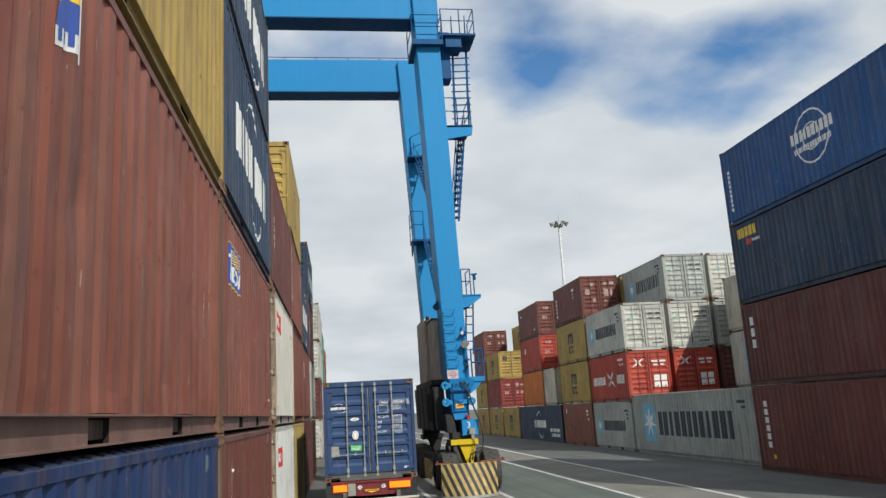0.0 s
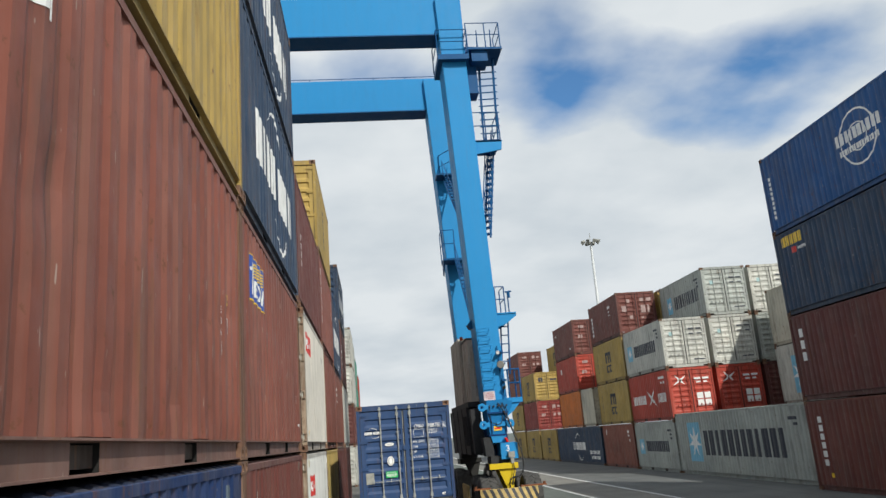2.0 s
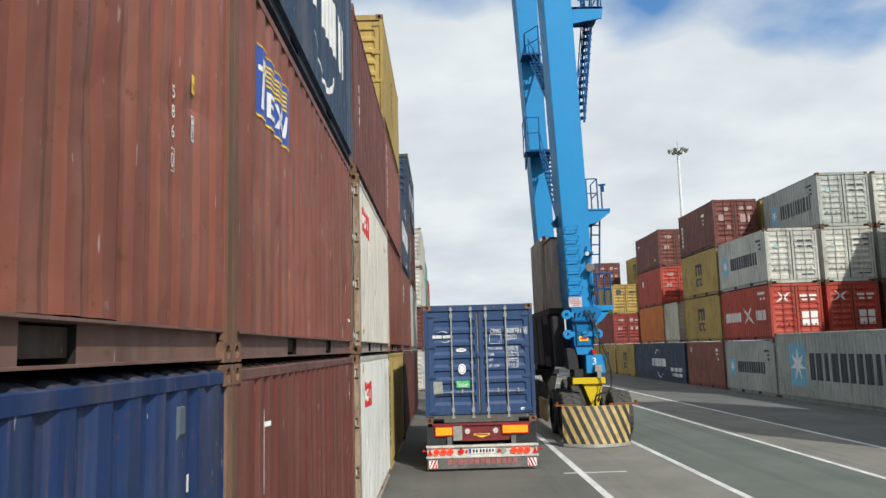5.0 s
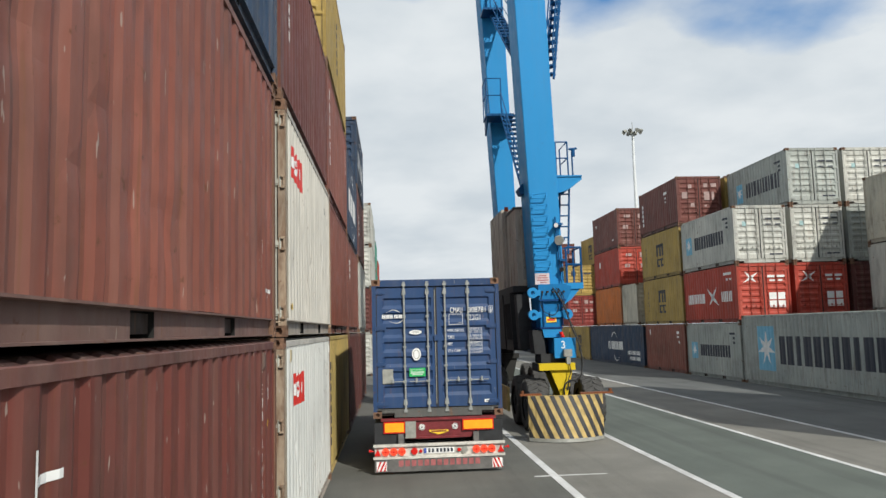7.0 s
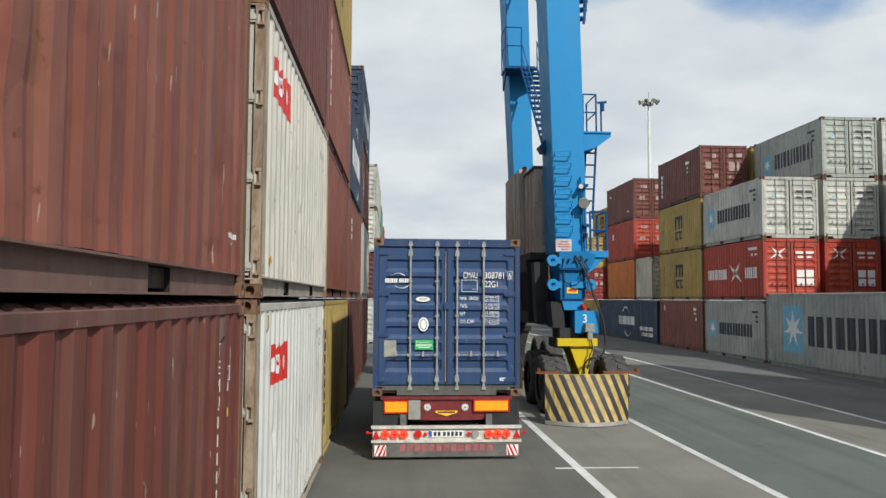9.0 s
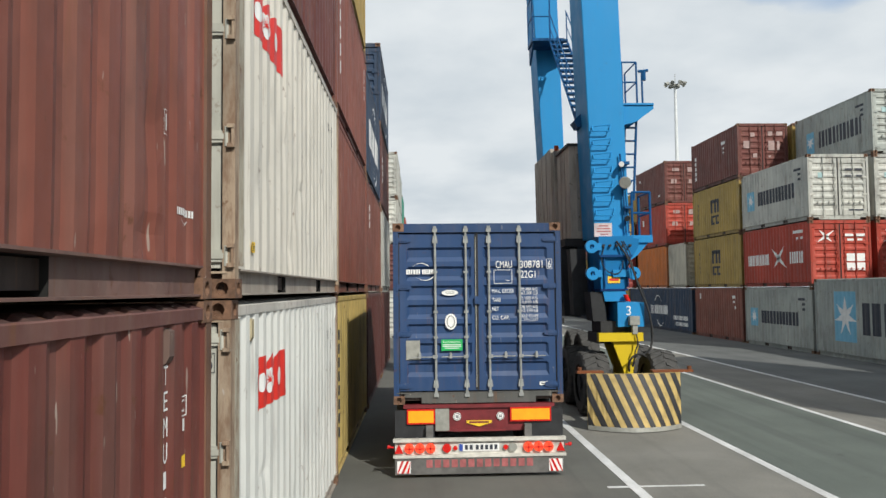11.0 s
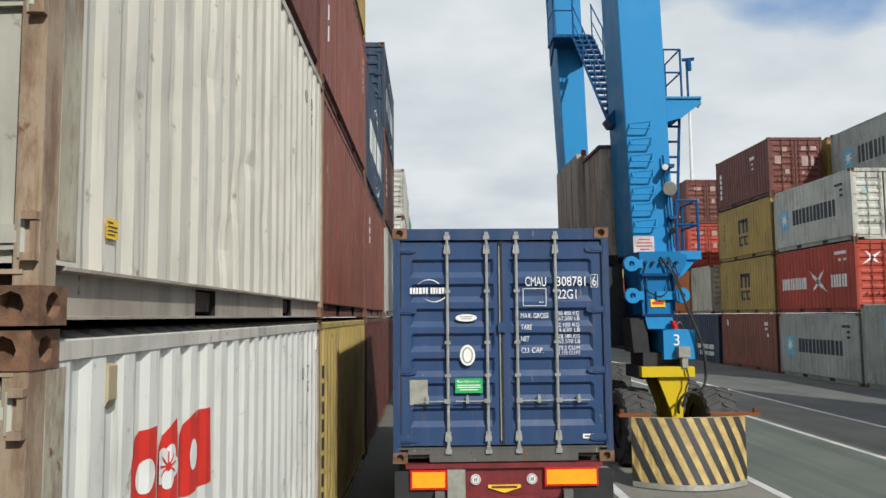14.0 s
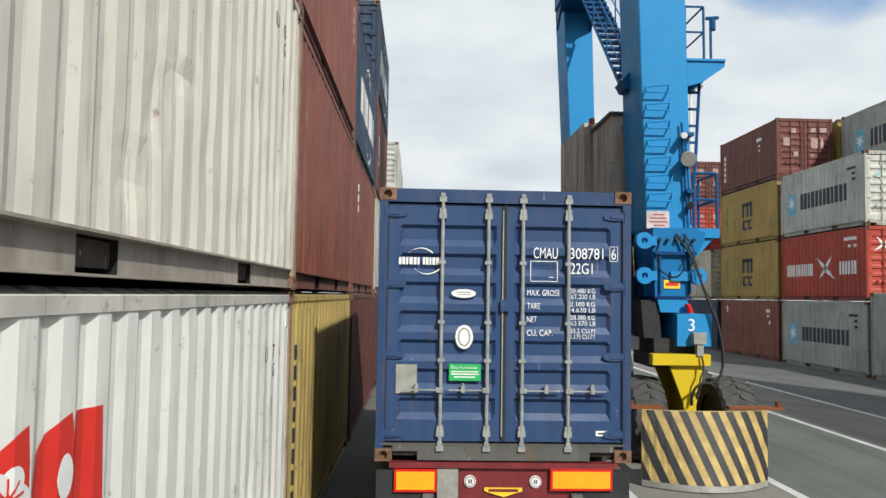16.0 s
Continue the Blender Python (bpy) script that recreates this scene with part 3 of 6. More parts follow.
# the row behind closes the gaps
for slot, y, tiers in left_rows[:6]:
    for k in range(3):
        c = container(face_x(y) - 2 * W - 0.35, y, k * (H9 + G), C20, H9, (MAROON, NAVY, REDBROWN2)[(slot + k) % 3], "weathered steel shipping container in the row behind", detail=False)
        c.rotation_euler[2] = radians(TURN_LEFT)

RIGHT = {}
R1X, R2X, R3X = 15.43, 18.10, 20.75


def right(key, x, y, z, L, H, col, lab, **kw):
    RIGHT[key] = container(x, y, z, L, H, col, lab, **kw)


for k, (col, lab) in enumerate(((REDBROWN2, N_RB), (MAROON, N_RB), (NAVY, N_NV), (COBALT, "cobalt blue corrugated steel high-cube shipping container"))):
    right(("cos", k), 14.80, 14.06, k * (H9 + G), C40, H9, col, lab)
right(("mkbig", 0), R1X, 27.12, 0, C40, H9, GREYWHITE, N_GW)
for k, (col, lab) in enumerate(((GREYWHITE, N_GW), (RED, N_RD), (WHITE, N_WH))):
    right(("r1", k), R1X, 39.5, k * (H8 + G), C20, H8, col, lab)
for k, (col, lab) in enumerate(((GREYWHITE, N_GW), (RED, N_RD), (WHITE, N_WH), (GREYWHITE, N_WH))):
    right(("r1b", k), R2X, 39.5, k * (H8 + G), C20, H8, col, lab)
for k, (col, lab) in enumerate(((MAROON, N_RB), (MAROON, N_RB), (GREYWHITE, N_GW), (WHITE, N_WH))):
    right(("r1c", k), R3X, 39.5, k * (H8 + G), C20, H8, col, lab)
for k, (col, lab) in enumerate(((REDBROWN, N_RB), (MUSTARD, N_YE), (MUSTARD, N_YE), (REDBROWN2, N_RB))):
    right(("r2", k), R1X, 45.85, k * (H8 + G), C20, H8, col, lab)
for k, (col, lab) in enumerate(((MAROON, N_RB), (NAVY, N_NV), (MUSTARD, N_YE), (MUSTARD, N_YE))):
    right(("r2b", k), R2X, 45.85, k * (H8 + G), C20, H8, col, lab)
for k, (col, lab) in enumerate(((MAROON, N_RB), (WHITE, N_WH), (BEIGE, "beige corrugated steel high-cube shipping container"))):
    right(("r3c", k), R3X, 26.0, k * (H9 + G), C40, H9, col, lab)
right(("r3", 0), R1X, 52.4, 0, C40, H8, NAVY, N_NV)
right(("r3", 1), R1X, 53.2, H8 + G, 2.991, H8, BEIGE, "small beige ten-foot steel container on a navy one")
for k, (col, lab) in enumerate(((ORANGE, "orange corrugated steel shipping container in a stack"), (RED, N_RD), (REDBROWN2, N_RB))):
    right(("r4", k), R1X, 56.5, (k + 1) * (H8 + G), C20, H8, col, lab)
for k, (col, lab) in enumerate(((MUSTARD, N_YE),)):
    right(("r5", k), R1X, 64.9, k * (H8 + G), C20, H8, col, lab)
for k, (col, lab) in enumerate(((MUSTARD, N_YE), (RED2, N_RD), (MUSTARD, N_YE))):
    right(("r6", k), R1X, 71.4, k * (H8 + G), C20, H8, col, lab)
for k, (col, lab) in enumerate(((NAVY, N_NV), (MAROON, N_RB), (MAROON, N_RB), (MUSTARD, N_YE))):
    right(("r6b", k), R2X, 70.4, k * (H8 + G), C20, H8, col, lab)
for k, (col, lab) in enumerate(((MUSTARD, N_YE), (MUSTARD, N_YE), (REDBROWN, N_RB), (REDBROWN2, N_RB))):
    right(("r7", k), R1X, 78.0, k * (H8 + G), C20, H8, col, lab)

# ---- container on the trailer ----
LOAD = container(-0.30, 21.27, 1.01, C20, H8, (0.024, 0.059, 0.148), "blue corrugated steel container with locking rods on a trailer", group="trailer load", sill_color=(0.10, 0.10, 0.095))

def repaint(c, mat, names):
    """Give some parts of one container a paint of their own."""
    for ob in c.children_recursive:
        if ob.name.split(".")[0] in names:
            ob.material_slots[0].link = "OBJECT"
            ob.material_slots[0].material = mat


repaint(LOAD, M_CLEAN, ("door", "side_panel", "hinge", "door_header", "corner_post"))
for k in (0, 1):
    repaint(LEFT[2, k], M_PALE, ("side_panel", "door", "hinge"))

# flat tan plate beside the near post of the off-white boxes
for k in (0, 1):
    b = bmesh.new()
    box(b, W - 0.05, 0.108, 0.20, W - 0.0035, 0.235, H8 - 0.12)
    part("post_plate", b, M_POST, LEFT[2, k], "rust-stained cream plate", (0.46, 0.42, 0.33))

# ---- painted marks on the containers ----
def shape(bm, polys):
    for p in polys:
        bm.faces.new([bm.verts.new(q) for q in p])


def side_mark(c, face, polys, mat, name="marking", label="", lift=0.003):
    """Flat outlines of (y, z) painted on a corrugated side, following its folds. face is +1 or -1 along x."""
    if name in ("marking", "word_block") and len(polys) > 1:
        for q in polys:
            side_mark(c, face, [q], mat, name, label, lift)
        return None
    b = bmesh.new()
    shape(b, [[(0.0, y, z) for y, z in p] for p in polys])
    bmesh.ops.triangulate(b, faces=b.faces)
    lo, hi = min(v.co.y for v in b.verts), max(v.co.y for v in b.verts)
    phase = c["phase"]
    for y in breaks(lo - phase, hi - phase)[1:-1]:
        bmesh.ops.bisect_plane(b, geom=b.verts[:] + b.edges[:] + b.faces[:], plane_co=(0, y + phase, 0), plane_no=(0, 1, 0))
    for v in b.verts:
        d = dent(v.co.y - phase) - lift
        v.co.x = W - 0.008 - d if face > 0 else 0.008 + d
    bmesh.ops.recalc_face_normals(b, faces=b.faces)
    return part(name, b, mat, c, label)


def rect(y0, z0, y1, z1):
    return [(y0, z0), (y1, z0), (y1, z1), (y0, z1)]


def disc(cy, cz, ry, rz, n=20, a0=0.0):
    return [(cy + ry * math.cos(a0 + k * math.tau / n), cz + rz * math.sin(a0 + k * math.tau / n)) for k in range(n)]


def ring(cy, cz, r0, r1, n=28, a0=0, a1=360):
    out = []
    for k in range(n):
        p, q = (math.radians(a0 + (a1 - a0) * (k + i) / n) for i in (0, 1))
        out.append([(cy + r * math.cos(a), cz + r * math.sin(a)) for r, a in ((r0, p), (r1, p), (r1, q), (r0, q))])
    return out


def star(cy, cz, r, n=7):
    pts = []
    for k in range(2 * n):
        q = r if k % 2 == 0 else r * 0.36
        a = math.pi / 2 + k * math.pi / n
        pts.append((cy + q * math.cos(a), cz + q * math.sin(a)))
    return [[(cy, cz), pts[k], pts[(k + 1) % (2 * n)]] for k in range(2 * n)]


def wings(cy, cz, r):
    """Two long tapered strokes that cross, one drawn out further than the other."""
    out = []
    for a, reach in ((0.62, 1.0), (2.36, 0.95), (3.70, 1.05), (5.55, 0.75)):
        d, n = (math.cos(a), math.sin(a)), (-math.sin(a), math.cos(a))
        out.append([(cy + 0.16 * r * n[0], cz + 0.16 * r * n[1]), (cy - 0.16 * r * n[0], cz - 0.16 * r * n[1]), (cy + reach * r * d[0], cz + reach * r * d[1])])
    return out


def swoosh(cy, cz, w, h, up=1):
    """A thin tapering arc."""
    n, out = 8, []
    f = lambda u: h * (1 - (2 * u - 1) ** 2)
    t = lambda u: 0.28 * h * (0.15 + u)
    for k in range(n):
        u, q = k / n, (k + 1) / n
        out.append([(cy + w * (u - .5), cz + up * f(u)), (cy + w * (q - .5), cz + up * f(q)), (cy + w * (q - .5), cz + up * (f(q) + t(q))), (cy + w * (u - .5), cz + up * (f(u) + t(u)))])
    return out


def blocks(y0, y1, z0, z1, n, cut=0.3):
    """A word as a row of plain upright bars, two for each character; y0 is where it begins for the reader."""
    w = (y1 - y0) / n
    out = []
    for k in range(n):
        f = ((0.06, 0.40, 0.52, 0.92), (0.08, 0.48, 0.60, 0.90), (0.05, 0.34, 0.50, 0.94))[(k * 2 + n) % 3]
        for a, e in ((y0 + w * f[0], y0 + w * f[1]), (y0 + w * f[2], y0 + w * f[3])):
            out.append(rect(min(a, e), z0, max(a, e), z1))
        y0 += w
    return out


def word(c, face, polys, mat, label="", lift=0.003):
    for k, q in enumerate(polys):
        side_mark(c, face, [q], mat, "lettering_block", label if k == 0 else "", lift)


def column(y, z0, z1, w, n):
    """Upright lettering as small plain bars."""
    h = (z1 - z0) / n
    return [rect(y - w / 2, z0 + h * (k + 0.14), y + w / 2, z0 + h * (k + 0.86)) for k in range(n)]


# light grey forty-foot box with a star
c = RIGHT["mkbig", 0]
side_mark(c, -1, [rect(9.45, 0.62, 10.85, 2.42)], M_SKYMARK, "logo_panel", "light blue painted square")
side_mark(c, -1, star(10.15, 1.52, 0.72), M_WHITE, "logo_star", "white seven-pointed star", 0.006)
word(c, -1, blocks(9.15, 1.85, 0.92, 2.02, 6), M_BLACKMARK, "dark blue-black lettering blocks")
side_mark(c, -1, [rect(0.9, 2.3, 1.5, 2.42), rect(0.9, 2.1, 1.2, 2.2)], M_BLACKMARK)
for key, y0, z0, h in ((("r1", 0), 4.45, 1.02, 0.55), (("r1", 2), 4.45, 1.00, 0.62), (("r1b", 3), 4.05, 0.95, 0.72)):
    c = RIGHT[key]
    word(c, -1, blocks(y0, y0 - 3.35, z0, z0 + h, 6), M_BLACKMARK, "dark lettering blocks")
    side_mark(c, -1, [rect(y0 + 0.35, z0 - 0.15, y0 + 1.05, z0 + h + 0.1)], M_SKYMARK, "logo_panel", "faded light blue square")
    side_mark(c, -1, star(y0 + 0.7, z0 + h / 2, 0.32), M_WHITE, "logo_star", "", 0.006)
    side_mark(c, -1, [rect(0.55, 2.05, 1.15, 2.15), rect(0.6, 1.85, 0.8, 1.95), rect(0.6, 1.65, 0.8, 1.75)], M_BLACKMARK)
# red box with white lettering
c = RIGHT["r1", 1]
word(c, -1, blocks(5.6, 3.5, 0.95, 1.42, 7) + blocks(1.7, 0.6, 0.95, 1.42, 3), M_WHITE, "white lettering blocks")
side_mark(c, -1, wings(2.65, 1.2, 0.75), M_WHITE, "logo_wing", "white winged emblem", 0.004)
side_mark(c, -1, [rect(0.55, 2.15, 1.35, 2.27), rect(0.6, 1.9, 0.75, 2.0), rect(0.95, 1.9, 1.1, 2.0)], M_WHITE)
# yellow boxes with black emblem
for key in (("r2", 1), ("r2", 2), ("r5", 0), ("r6", 0), ("r6", 2), ("r7", 0), ("r7", 1), ("r6b", 3)):
    c = RIGHT[key]
    m = [rect(2.45 + 0.42 * k, 1.22, 2.70 + 0.42 * k, 1.85) for k in range(3)] + [rect(2.45, 1.72, 3.54, 1.90)]
    m += [rect(2.50, 0.62, 2.92, 0.74), rect(2.72, 0.74, 2.92, 1.06), rect(3.06, 0.62, 3.50, 0.74), rect(3.28, 0.74, 3.50, 1.06), rect(2.50, 0.98, 3.50, 1.08)]
    side_mark(c, -1, m, M_BLACKMARK, "logo_mark", "black emblem of plain bars")
    side_mark(c, -1, column(5.25, 0.7, 1.9, 0.10, 5), M_BLACKMARK)
side_mark(RIGHT["r2", 0], -1, [rect(5.2, 2.0, 5.4, 2.3), rect(0.8, 2.05, 1.2, 2.2), rect(0.9, 1.85, 1.1, 1.95), rect(0.75, 1.55, 0.95, 1.7)], M_WHITE)
side_mark(RIGHT["r2", 3], -1, column(5.5, 0.55, 1.9, 0.22, 5), M_WHITE)
side_mark(RIGHT["r2", 3], -1, [rect(1.5, 1.9, 2.0, 2.05), rect(1.6, 1.65, 1.8, 1.75), rect(1.6, 1.45, 1.8, 1.52)], M_WHITE)
side_mark(RIGHT["r4", 1], -1, [rect(4.4, 1.5, 4.8, 1.9)], M_WHITE)
side_mark(RIGHT["r4", 2], -1, [rect(5.0, 1.9, 5.3, 2.05), rect(1.0, 0.5, 1.3, 0.62)], M_WHITE)
# navy forty-foot box
c = RIGHT["r3", 0]
word(c, -1, blocks(7.6, 4.2, 0.98, 1.52, 6) + blocks(3.2, 0.7, 0.72, 0.96, 6) + blocks(2.8, 0.7, 0.38, 0.60, 5), M_WHITE, "white lettering blocks")
side_mark(c, -1, swoosh(6.0, 1.75, 1.3, 0.35) + swoosh(5.6, 0.62, 1.3, 0.35, -1), M_WHITE, "swoosh", "white curved strokes")
# cobalt box with a ring emblem
c = RIGHT["cos", 3]
side_mark(c, -1, ring(6.7, 1.62, 0.80, 0.86) + ring(6.7, 1.62, 0.40, 0.44), M_WHITE, "logo_ring", "white ring emblem", 0.004)
word(c, -1, blocks(7.75, 5.6, 1.60, 1.96, 5) + blocks(7.65, 5.75, 1.26, 1.44, 8), M_WHITE, "white lettering blocks", 0.006)
side_mark(c, -1, column(11.75, 0.5, 2.1, 0.14, 9), M_WHITE)
c = RIGHT["cos", 2]
word(c, -1, blocks(11.75, 10.45, 2.35, 2.70, 5), M_YELMARK, "orange-yellow lettering blocks")
side_mark(c, -1, [rect(10.9, 2.05, 11.2, 2.25)], M_REDMARK)
side_mark(c, -1, blocks(10.8, 10.3, 2.10, 2.2, 5), M_WHITE)
side_mark(RIGHT["cos", 1], -1, column(11.6, 1.25, 2.45, 0.22, 3), M_WHITE)
side_mark(RIGHT["cos", 0], -1, column(11.45, 0.75, 2.4, 0.22, 6), M_WHITE)
side_mark(RIGHT["cos", 0], -1, [rect(11.2, 0.42, 11.32, 0.56)], M_YELMARK)
side_mark(RIGHT["r3c", 1], -1, [rect(9.6, 0.5, 10.9, 2.3)], M_SKYMARK, "logo_panel", "light blue painted square")
side_mark(RIGHT["r3c", 1], -1, star(10.25, 1.4, 0.7), M_WHITE, "logo_star", "", 0.006)

# left stacks
def navy_logo(c):
    word(c, 1, blocks(1.15, 3.05, 0.95, 1.62, 3, 0.4) + blocks(3.35, 5.2, 0.95, 1.62, 3, 0.4), M_WHITE, "white lettering blocks")
    side_mark(c, 1, swoosh(3.0, 1.90, 1.4, 0.33) + swoosh(3.6, 0.68, 1.4, 0.33, -1), M_WHITE, "swoosh", "white curved strokes")


navy_logo(LEFT[1, 2])
navy_logo(LEFT[1, 3])
navy_logo(LEFT[4, 2])
navy_logo(LEFT[5, 3])
side_mark(LEFT[1, 3], 1, blocks(0.5, 1.2, 2.1, 2.25, 4) + blocks(0.6, 1.1, 1.8, 1.95, 3), M_WHITE)
# blue and yellow sign on the red-brown box
c = LEFT[1, 1]
side_mark(c, 1, [rect(0.62, 1.70, 1.66, 2.20)], M_BLUEMARK, "logo_panel", "blue painted panel with yellow rim")
side_mark(c, 1, [rect(0.62, 1.682, 1.66, 1.70)], M_YELMARK, "logo_rim", "", 0.006)
side_mark(c, 1, [rect(0.62, 2.20, 1.66, 2.21)], M_YELMARK, "logo_rim", "", 0.006)
for k in range(5):
    side_mark(c, 1, [rect(0.90, 1.985 + 0.036 * k, 1.58, 2.003 + 0.036 * k)], M_YELMARK, "logo_stripe", "", 0.006)
for q in ([(0.70, 1.75), (0.76, 1.75), (0.80, 2.12), (0.73, 2.12)], rect(0.66, 2.02, 0.84, 2.06), rect(0.93, 1.76, 0.99, 1.95), rect(0.99, 1.915, 1.10, 1.95), rect(0.99, 1.845, 1.07, 1.875), rect(0.99, 1.76, 1.12, 1.795),
          [(1.20, 1.76), (1.27, 1.76), (1.44, 1.95), (1.37, 1.95)], [(1.20, 1.95), (1.25, 1.95), (1.42, 1.76), (1.36, 1.76)], [(1.47, 1.76), (1.53, 1.76), (1.60, 1.95), (1.54, 1.95)]):
    side_mark(c, 1, [q], M_WHITE, "word_block", "white lettering block", 0.008)
side_mark(c, 1, blocks(5.44, 5.72, 0.425, 0.462, 5), M_WHITE, "word_block", "small white lettering block")
side_mark(c, 1, swoosh(5.58, 0.408, 0.15, 0.028, -1), M_WHITE, "swoosh", "small white curved stroke")
for q in (rect(5.24, 0.78, 5.244, 0.90), rect(5.306, 0.78, 5.31, 0.90), rect(5.244, 0.78, 5.306, 0.7835), rect(5.244, 0.8965, 5.306, 0.90), rect(5.262, 0.80, 5.288, 0.88)):
    side_mark(c, 1, [q], M_WHITE, "number_frame")
# pennant sign and serial marks on the box before it
c = LEFT[0, 1]
side_mark(c, 1, [[(1.00, 1.83), (1.31, 1.93), (1.31, 2.03), (1.00, 1.93)]], M_WHITE, "logo_panel", "white flag-shaped sign")
side_mark(c, 1, [[(1.00, 1.93), (1.31, 2.03), (1.31, 2.19), (1.14, 2.15), (1.03, 2.06)]], M_BLUEMARK, "logo_flag", "", 0.004)
side_mark(c, 1, [[(1.03, 2.06), (1.14, 2.15), (1.31, 2.19), (1.30, 2.26), (1.16, 2.26), (1.06, 2.20)]], M_YELMARK, "logo_cap", "", 0.005)
side_mark(c, 1, [rect(1.312, 1.88, 1.332, 2.27)], M_WHITE, "logo_pole")
for u in (1.03, 1.12, 1.21):
    side_mark(c, 1, [[(u, 1.86 + 0.32 * (u - 1.0)), (u + 0.05, 1.876 + 0.32 * (u - 1.0)), (u + 0.05, 1.946 + 0.32 * (u - 1.0)), (u, 1.93 + 0.32 * (u - 1.0))]], M_BLUEMARK, "word_block", "", 0.006)
SERIAL = c
c = LEFT[1, 0]
TEMU = c
side_mark(c, 1, [rect(0.780, 1.72, 0.797, 2.27), rect(0.80, 2.145, 1.00, 2.18), rect(0.83, 1.50, 0.90, 1.60), rect(0.83, 1.30, 0.90, 1.42)], M_WHITE)
side_mark(LEFT[0, 0], 1, column(5.35, 1.75, 2.1, 0.035, 3) + column(5.0, 1.6, 2.0, 0.035, 3), M_WHITE)
def red_logo(c, dy, dz):
    """Three rounded letter-like forms with a white blossom, in bright red."""
    first = [(0.81, 1.79), (0.81, 2.06), (0.85, 2.13), (0.93, 2.165), (1.09, 2.165), (1.09, 1.79)]
    second = [(1.11, 1.81), (1.11, 1.97), (1.14, 2.04), (1.20, 2.10), (1.28, 2.145), (1.35, 2.165), (1.365, 2.05), (1.37, 1.78), (1.22, 1.78), (1.15, 1.79)]
    third = [(1.395, 1.84), (1.395, 1.98), (1.43, 2.06), (1.49, 2.115), (1.56, 2.145), (1.64, 2.160), (1.665, 2.06), (1.67, 1.77), (1.52, 1.77), (1.43, 1.79)]
    last = [(1.672, 1.77), (1.672, 2.05), (1.690, 2.155), (1.89, 2.150), (1.905, 1.90), (1.92, 1.76)]
    for q in (first, second, third, last):
        side_mark(c, 1, [[(u + dy, v + dz) for u, v in q]], M_REDMARK, "logo_mark", "bright red emblem block")
    for u, v, ry, rz in ((0.98, 1.975, 0.085, 0.07), (1.60, 1.955, 0.055, 0.075)):
        side_mark(c, 1, [disc(u + dy, v + dz, ry, rz)], M_WHITE, "logo_disc", "white disc", 0.006)
    for k in range(5):
        a = radians(72 * k + 60)
        side_mark(c, 1, [disc(1.245 + dy + 0.062 * math.cos(a), 1.965 + dz + 0.055 * math.sin(a), 0.054, 0.046)], M_WHITE, "petal", "white petal", 0.006 + 0.0006 * k)
    for k in range(7):
        a = radians(40 * k - 30)
        p, q = (0.075 * math.cos(a), 0.065 * math.sin(a)), (-0.004 * math.sin(a), 0.004 * math.cos(a))
        side_mark(c, 1, [[(1.245 + dy + i * q[0] + j * p[0], 1.965 + dz + i * q[1] + j * p[1]) for i, j in ((-1, 0), (1, 0), (1, 1), (-1, 1))]], M_REDMARK, "stamen", "", 0.011)
    side_mark(c, 1, [disc(1.245 + dy, 1.965 + dz, 0.022, 0.018, 10)], M_REDMARK, "logo_core", "", 0.012)


red_logo(LEFT[2, 0], 0.0, 0.0)
red_logo(LEFT[2, 1], -0.27, 0.06)
side_mark(LEFT[2, 1], 1, [rect(0.441, 0.300, 0.546, 0.372)], M_YELMARK, "sticker", "yellow warning sticker", 0.012)
side_mark(LEFT[2, 1], 1, [rect(0.452, 0.355, 0.495, 0.360), rect(0.452, 0.341, 0.535, 0.345), rect(0.452, 0.327, 0.535, 0.331), rect(0.452, 0.313, 0.515, 0.317)], M_BLACKMARK, "sticker_marking", "", 0.014)
side_mark(LEFT[3, 2], 1, column(0.62, 0.7, 2.3, 0.16, 6), M_WHITE)
side_mark(LEFT[3, 2], 1, column(5.5, 1.5, 2.2, 0.10, 4), M_WHITE)
side_mark(LEFT[3, 0], 1, column(0.42, 0.5, 2.1, 0.07, 8), M_BLACKMARK)
side_mark(LEFT[3, 3], 1, column(3.0, 0.7, 2.0, 0.2, 6), M_BLACKMARK)
side_mark(LEFT[4, 1], 1, column(1.0, 1.5, 2.1, 0.10, 3), M_WHITE)
side_mark(LEFT[5, 2], 1, column(1.2, 0.9, 1.8, 0.14, 4), M_WHITE)
side_mark(LEFT[2, 2], 1, column(0.75, 0.9, 1.6, 0.08, 4), M_WHITE)

# small ventilators near the top of side panels
for c, y, up, col in ((LEFT[2, 0], 0.55, 0.10, (0.36, 0.31, 0.20)), (LEFT[1, 0], 5.30, 0.11, (0.17, 0.11, 0.09)), (LEFT[0, 0], 5.15, 0.06, (0.10, 0.14, 0.18)), (LEFT[2, 0], 5.72, 0.06, COOLWHITE)):
    b = bmesh.new()
    prism(b, ((W - 0.045, 2.18 + up), (W - 0.012, 2.20 + up), (W + 0.004, 2.23 + up), (W + 0.004, 2.35 + up), (W - 0.045, 2.37 + up)), 1, y, y + 0.075)
    part("ventilator", b, M_PAINT, c, "small box ventilator", col)

# ---- marks on door ends ----
def end_mark(c, polys, mat, name="marking", label="", y=0.026, parent=None):
    if name in ("marking", "label_marking", "painted_frame") and len(polys) > 1:
        for q in polys:
            end_mark(c, [q], mat, name, label, y)
        return None
    b = bmesh.new()
    shape(b, [[(x, y, z) for x, z in p] for p in polys])
    return part(name, b, mat, c, label)


def end_marks(c, polys, mat, name, label=""):
    for q in polys:
        end_mark(c, [q], mat, name, label)


